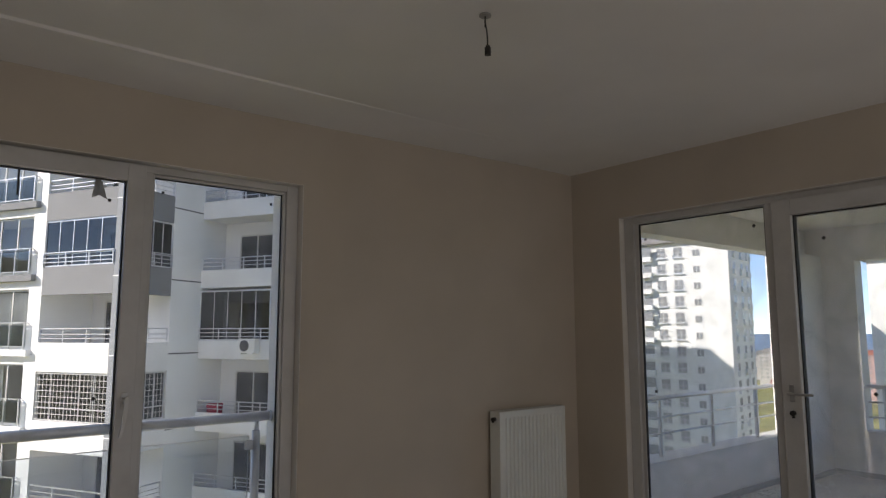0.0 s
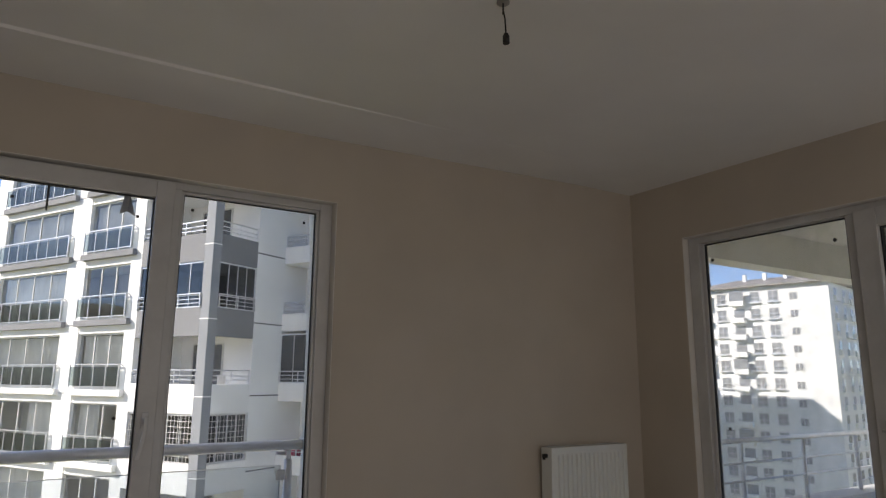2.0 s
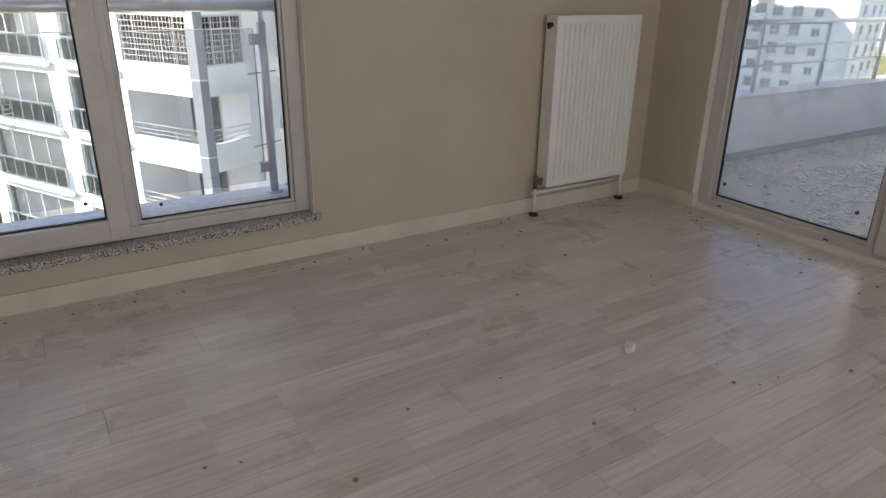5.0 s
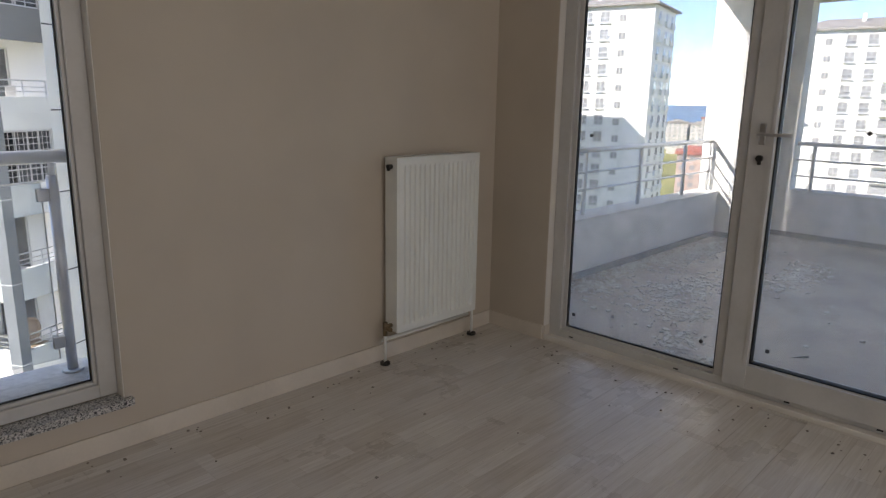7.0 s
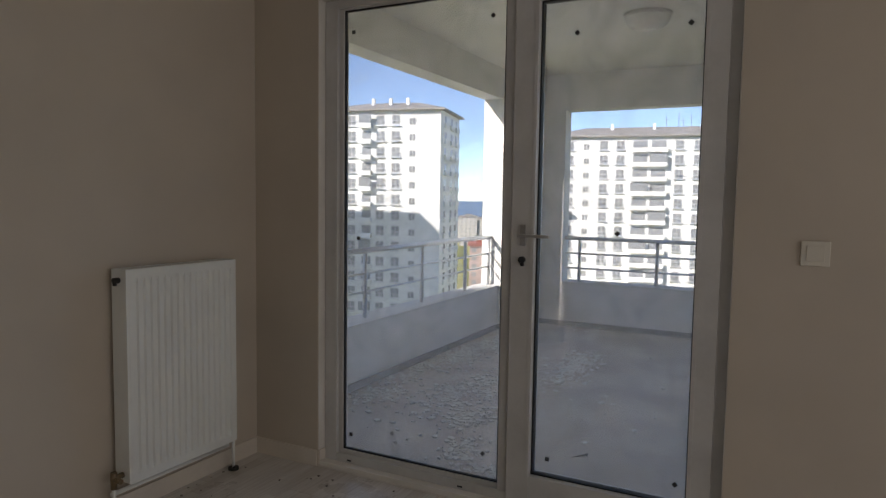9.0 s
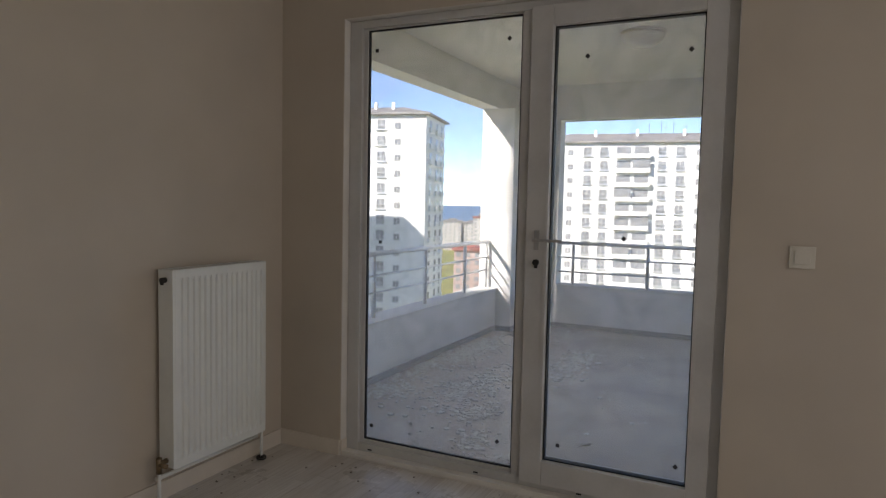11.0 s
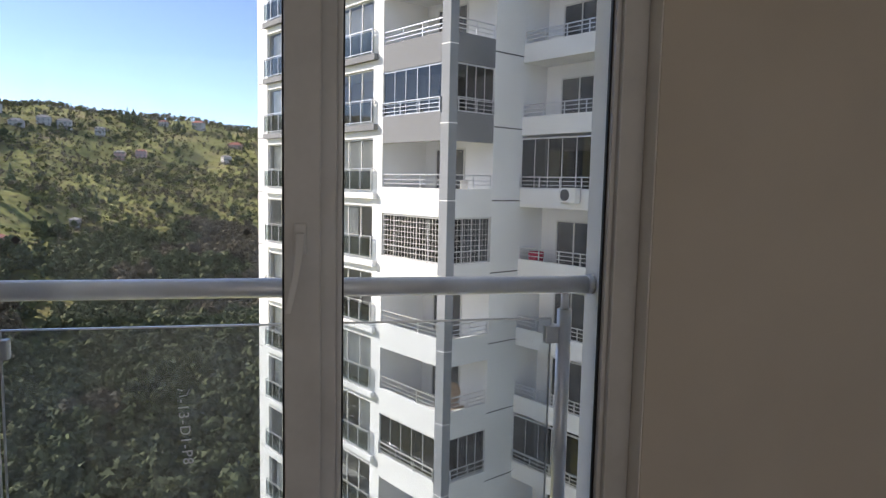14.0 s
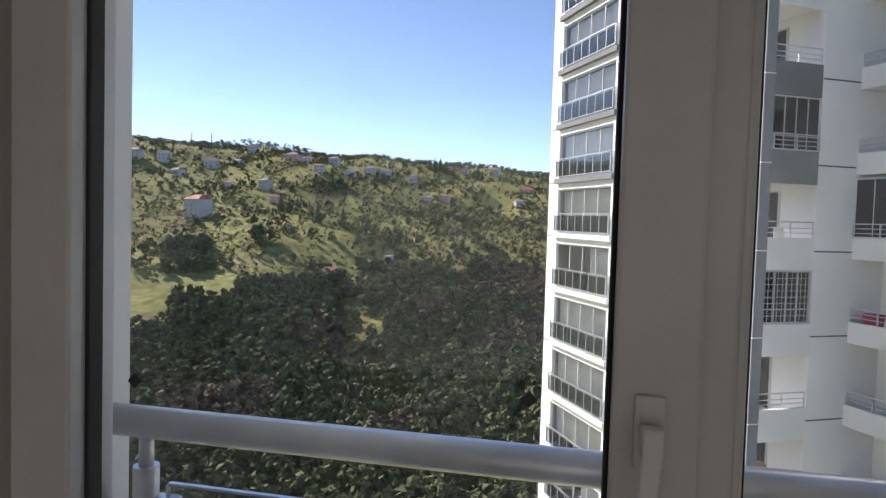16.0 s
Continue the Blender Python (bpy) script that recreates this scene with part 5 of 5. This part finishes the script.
def cypress(x, y, h):
    t = thing("cypress_tree", "dark narrow conifer on the hillside", "tree", "hill conifers", "", Matrix.Translation((x, y, ground_z(x, y))))
    bm = bmesh.new()
    bmesh.ops.create_cone(bm, cap_ends=True, segments=7, radius1=0.3, radius2=0.12, depth=h * 0.5)
    for v in bm.verts:
        v.co.z += h * 0.25
    part("trunk", bm, M_BARE, t)
    q = random.Random(int(x * 10))
    verts, faces = [], []
    for n in range(26):
        u = q.random()
        rr = h * 0.13 * (1.05 - u) * q.uniform(0.7, 1.2) + 0.2
        a = q.uniform(0, 6.28)
        c = (math.cos(a) * h * 0.12 * (1 - u), math.sin(a) * h * 0.12 * (1 - u), h * (0.15 + 0.82 * u))
        base = len(verts)
        verts += [(c[0] + v.x * rr * q.uniform(0.7, 1.2), c[1] + v.y * rr, c[2] + v.z * rr * 1.5) for v in BV]
        faces += [[base + i for i in f] for f in BFACES]
    me = bpy.data.meshes.new("crown")
    me.from_pydata(verts, [], faces)
    me.materials.append(M_EVER)
    ob = new("crown", me)
    ob.parent = t


for az, d, h in ((-20.5, 470, 14), (-21.2, 480, 12), (-19.9, 475, 10), (-18.3, 440, 15), (-16.4, 430, 13), (-12.6, 420, 8), (-12.0, 425, 9), (-11.3, 428, 8), (-10.4, 430, 7), (-14.0, 425, 7), (-9.4, 690, 13), (-9.0, 690, 15), (-8.6, 695, 14), (-8.2, 690, 12), (-5.9, 690, 12), (-5.6, 695, 14), (-5.2, 690, 11), (-27.0, 690, 9), (-24.0, 690, 9), (-2.0, 690, 10), (-1.4, 690, 8)):
    cypress(*polar(hill_az(az), d), h)


def house(az, d, w, l, h, wall, roof, floors, turn):
    w, l, h = w * 0.85, l * 0.85, h * 0.85
    x, y = polar(hill_az(az), d)
    t = thing("hill_house", {M_REDROOF: "small house with a red tiled roof on the hillside", M_ROOF: "small pale house with a grey roof on the hillside"}[roof], "house", "hill houses", "", Matrix.Translation((x, y, ground_z(x, y) - 0.6)) @ Matrix.Rotation(radians(turn), 4, "Z"))
    boxes("wall", [(-w / 2, w / 2, -l / 2, l / 2, -2, h)], wall, t)
    bm = bmesh.new()
    o = 0.6
    v = [bm.verts.new(p) for p in ((-w / 2 - o, -l / 2 - o, h), (w / 2 + o, -l / 2 - o, h), (w / 2 + o, l / 2 + o, h), (-w / 2 - o, l / 2 + o, h))]
    r = [bm.verts.new((-w / 4, 0, h + w * 0.2)), bm.verts.new((w / 4, 0, h + w * 0.2))]
    for f in ((0, 1, 5, 4), (2, 3, 4, 5), (1, 2, 5), (3, 0, 4), (3, 2, 1, 0)):
        bm.faces.new([(v + r)[i] for i in f])
    part("roof", bm, roof, t)
    for k in range(floors):
        for n in range(3):
            xx = -w / 2 + w * (n + 0.5) / 3
            boxes("window", [(xx - 0.6, xx + 0.6, -l / 2 - 0.04, -l / 2 + 0.02, 0.8 + 3 * k, 2.2 + 3 * k)], M_WIN, t)


house(-27.2, 470, 18, 13, 13.5, M_HOUSE, M_REDROOF, 3, -20)
house(-25.0, 540, 9, 8, 5.5, M_HOUSE, M_REDROOF, 2, 10)
house(-22.3, 530, 10, 8, 7.5, M_HOUSE, M_ROOF, 2, -15)
house(-21.6, 500, 9, 8, 6, M_PINKW, M_REDROOF, 2, 20)
house(-17.4, 345, 9, 7, 4.5, M_PINKB, M_REDROOF, 1, 15)
house(-12.7, 380, 5, 5, 4.5, M_HOUSE, M_ROOF, 1, 0)
house(-9.6, 560, 9, 8, 5.5, M_PINKW, M_ROOF, 2, 5)
house(-8.2, 565, 9, 8, 5.5, M_PINKW, M_REDROOF, 2, 5)
house(-2.3, 580, 8, 8, 8, M_HOUSE, M_ROOF, 2, 25)
house(-1.6, 640, 14, 8, 4, M_PINKB, M_REDROOF, 1, -10)
hr = random.Random(4)
for az in (-34, -31.5, -29.5, -28.6, -26.2, -24.3, -23.2, -20.2, -19.2, -18.2, -17.0, -15.8, -14.2, -13.0, -10.8, -6.6, -4.2):
    house(az, hr.uniform(590, 715), hr.uniform(9, 15), 8, hr.uniform(4, 8), hr.choice((M_HOUSE, M_HOUSE, M_PINKW)), hr.choice((M_ROOF, M_ROOF, M_REDROOF)), 2, hr.uniform(-30, 30))


def town_block(az, d, w, dep, zlo, ztop, wall, roof, floors):
    x, y = polar(az + 2.2, d)
    t = thing("town_block", "distant apartment block in the town by the sea", "building", "town blocks", "", facing(x, y, az + 182.2))
    boxes("wall", [(-w / 2, w / 2, 0, dep, zlo, ztop)], wall, t)
    boxes("roof", [(-w / 2 - 0.8, w / 2 + 0.8, -0.8, dep + 0.8, ztop, ztop + 1.2), (-w / 4, w / 4, dep * 0.2, dep * 0.7, ztop + 1.2, ztop + 2.8)], roof, t)
    n = max(3, int(w / 4))
    wm = mesh_boxes("window", [(-0.9, 0.9, -0.06, 0.02, 0, 1.7)], M_WIN)
    for k in range(floors):
        for j in range(n):
            shared("window", wm, t, -w / 2 + w * (j + 0.5) / n, 0, ztop - 2.5 - 3.2 * k)


for az, d, w, top, mt, rf, fl_n in ((64.2, 260, 11, -17, M_PINKB, M_REDROOF, 5), (62.7, 620, 16, -15, M_HOUSE, M_ROOF, 7), (63.6, 640, 18, -18, M_HOUSE, M_ROOF, 7), (64.4, 600, 15, -16, M_HOUSE, M_ROOF, 7), (65.4, 560, 18, -10, M_HOUSE, M_REDROOF, 9), (66.3, 600, 16, -14, M_HOUSE, M_REDROOF, 8), (61.9, 700, 18, -20, M_HOUSE, M_ROOF, 6), (66.9, 300, 18, -4, M_HOUSE, M_ROOF, 9), (69.5, 500, 18, -13, M_PINKW, M_REDROOF, 7), (87.0, 520, 20, -14, M_HOUSE, M_REDROOF, 7), (90.5, 420, 22, -12, M_PINKW, M_ROOF, 7), (57.0, 650, 20, -17, M_HOUSE, M_ROOF, 7)):
    town_block(az, d, w, 14, -60, top, mt, rf, fl_n)

for az, d, h in ((-27.6, 760, 15), (-26.2, 760, 17), (-23.2, 740, 10), (-22.4, 745, 11)):
    x, y = polar(hill_az(az), d)
    ms = thing("radio_mast", "thin grey radio mast on the hilltop", "mast", "hilltop masts", "", Matrix.Translation((x, y, ground_z(x, y) - 0.3)))
    boxes("pole", [(-0.3, 0.3, -0.3, 0.3, 0, h)], M_PIL, ms)
    boxes("crossarm", [(-1.8, 1.8, -0.15, 0.15, h * 0.82, h * 0.82 + 0.3)], M_PIL, ms)

# ---------------------------------------------------------------- laminate planks
floor = new("floor")
tagged(floor, "washed oak three-strip laminate floor, dusty", "", "", "structure")
PW, PL = 0.193, 1.28
pm = mesh_boxes("plank", [(0.0004, PL - 0.0004, 0.0004, PW - 0.0004, -0.012, 0.0)], M_OAK, 0.0006)
row = 0
y = YS
while y < 0.0:
    x = XW - (row * 0.47) % PL
    yy = min(y, -PW + 0.0) if y + PW > 0 else y
    while x < 0.0:
        x0 = max(x, XW)
        wdt = min(x + PL, 0.0) - x0
        if wdt > 0.02:
            me = pm if wdt > PL - 0.001 else mesh_boxes("plank", [(x0 - x + 0.0004, x0 - x + wdt - 0.0004, 0.0004, PW - 0.0004, -0.012, 0.0)], M_OAK)
            ob = new("plank", me)
            ob.parent = floor
            ob.location = (x, y, 0)
        x += PL
    y += PW
    row += 1
structure("door_floor_strip", [(0.0, TB, DY0, DY1, -0.012, 0.003)], M_REVEAL, "pale stone strip under the balcony door")
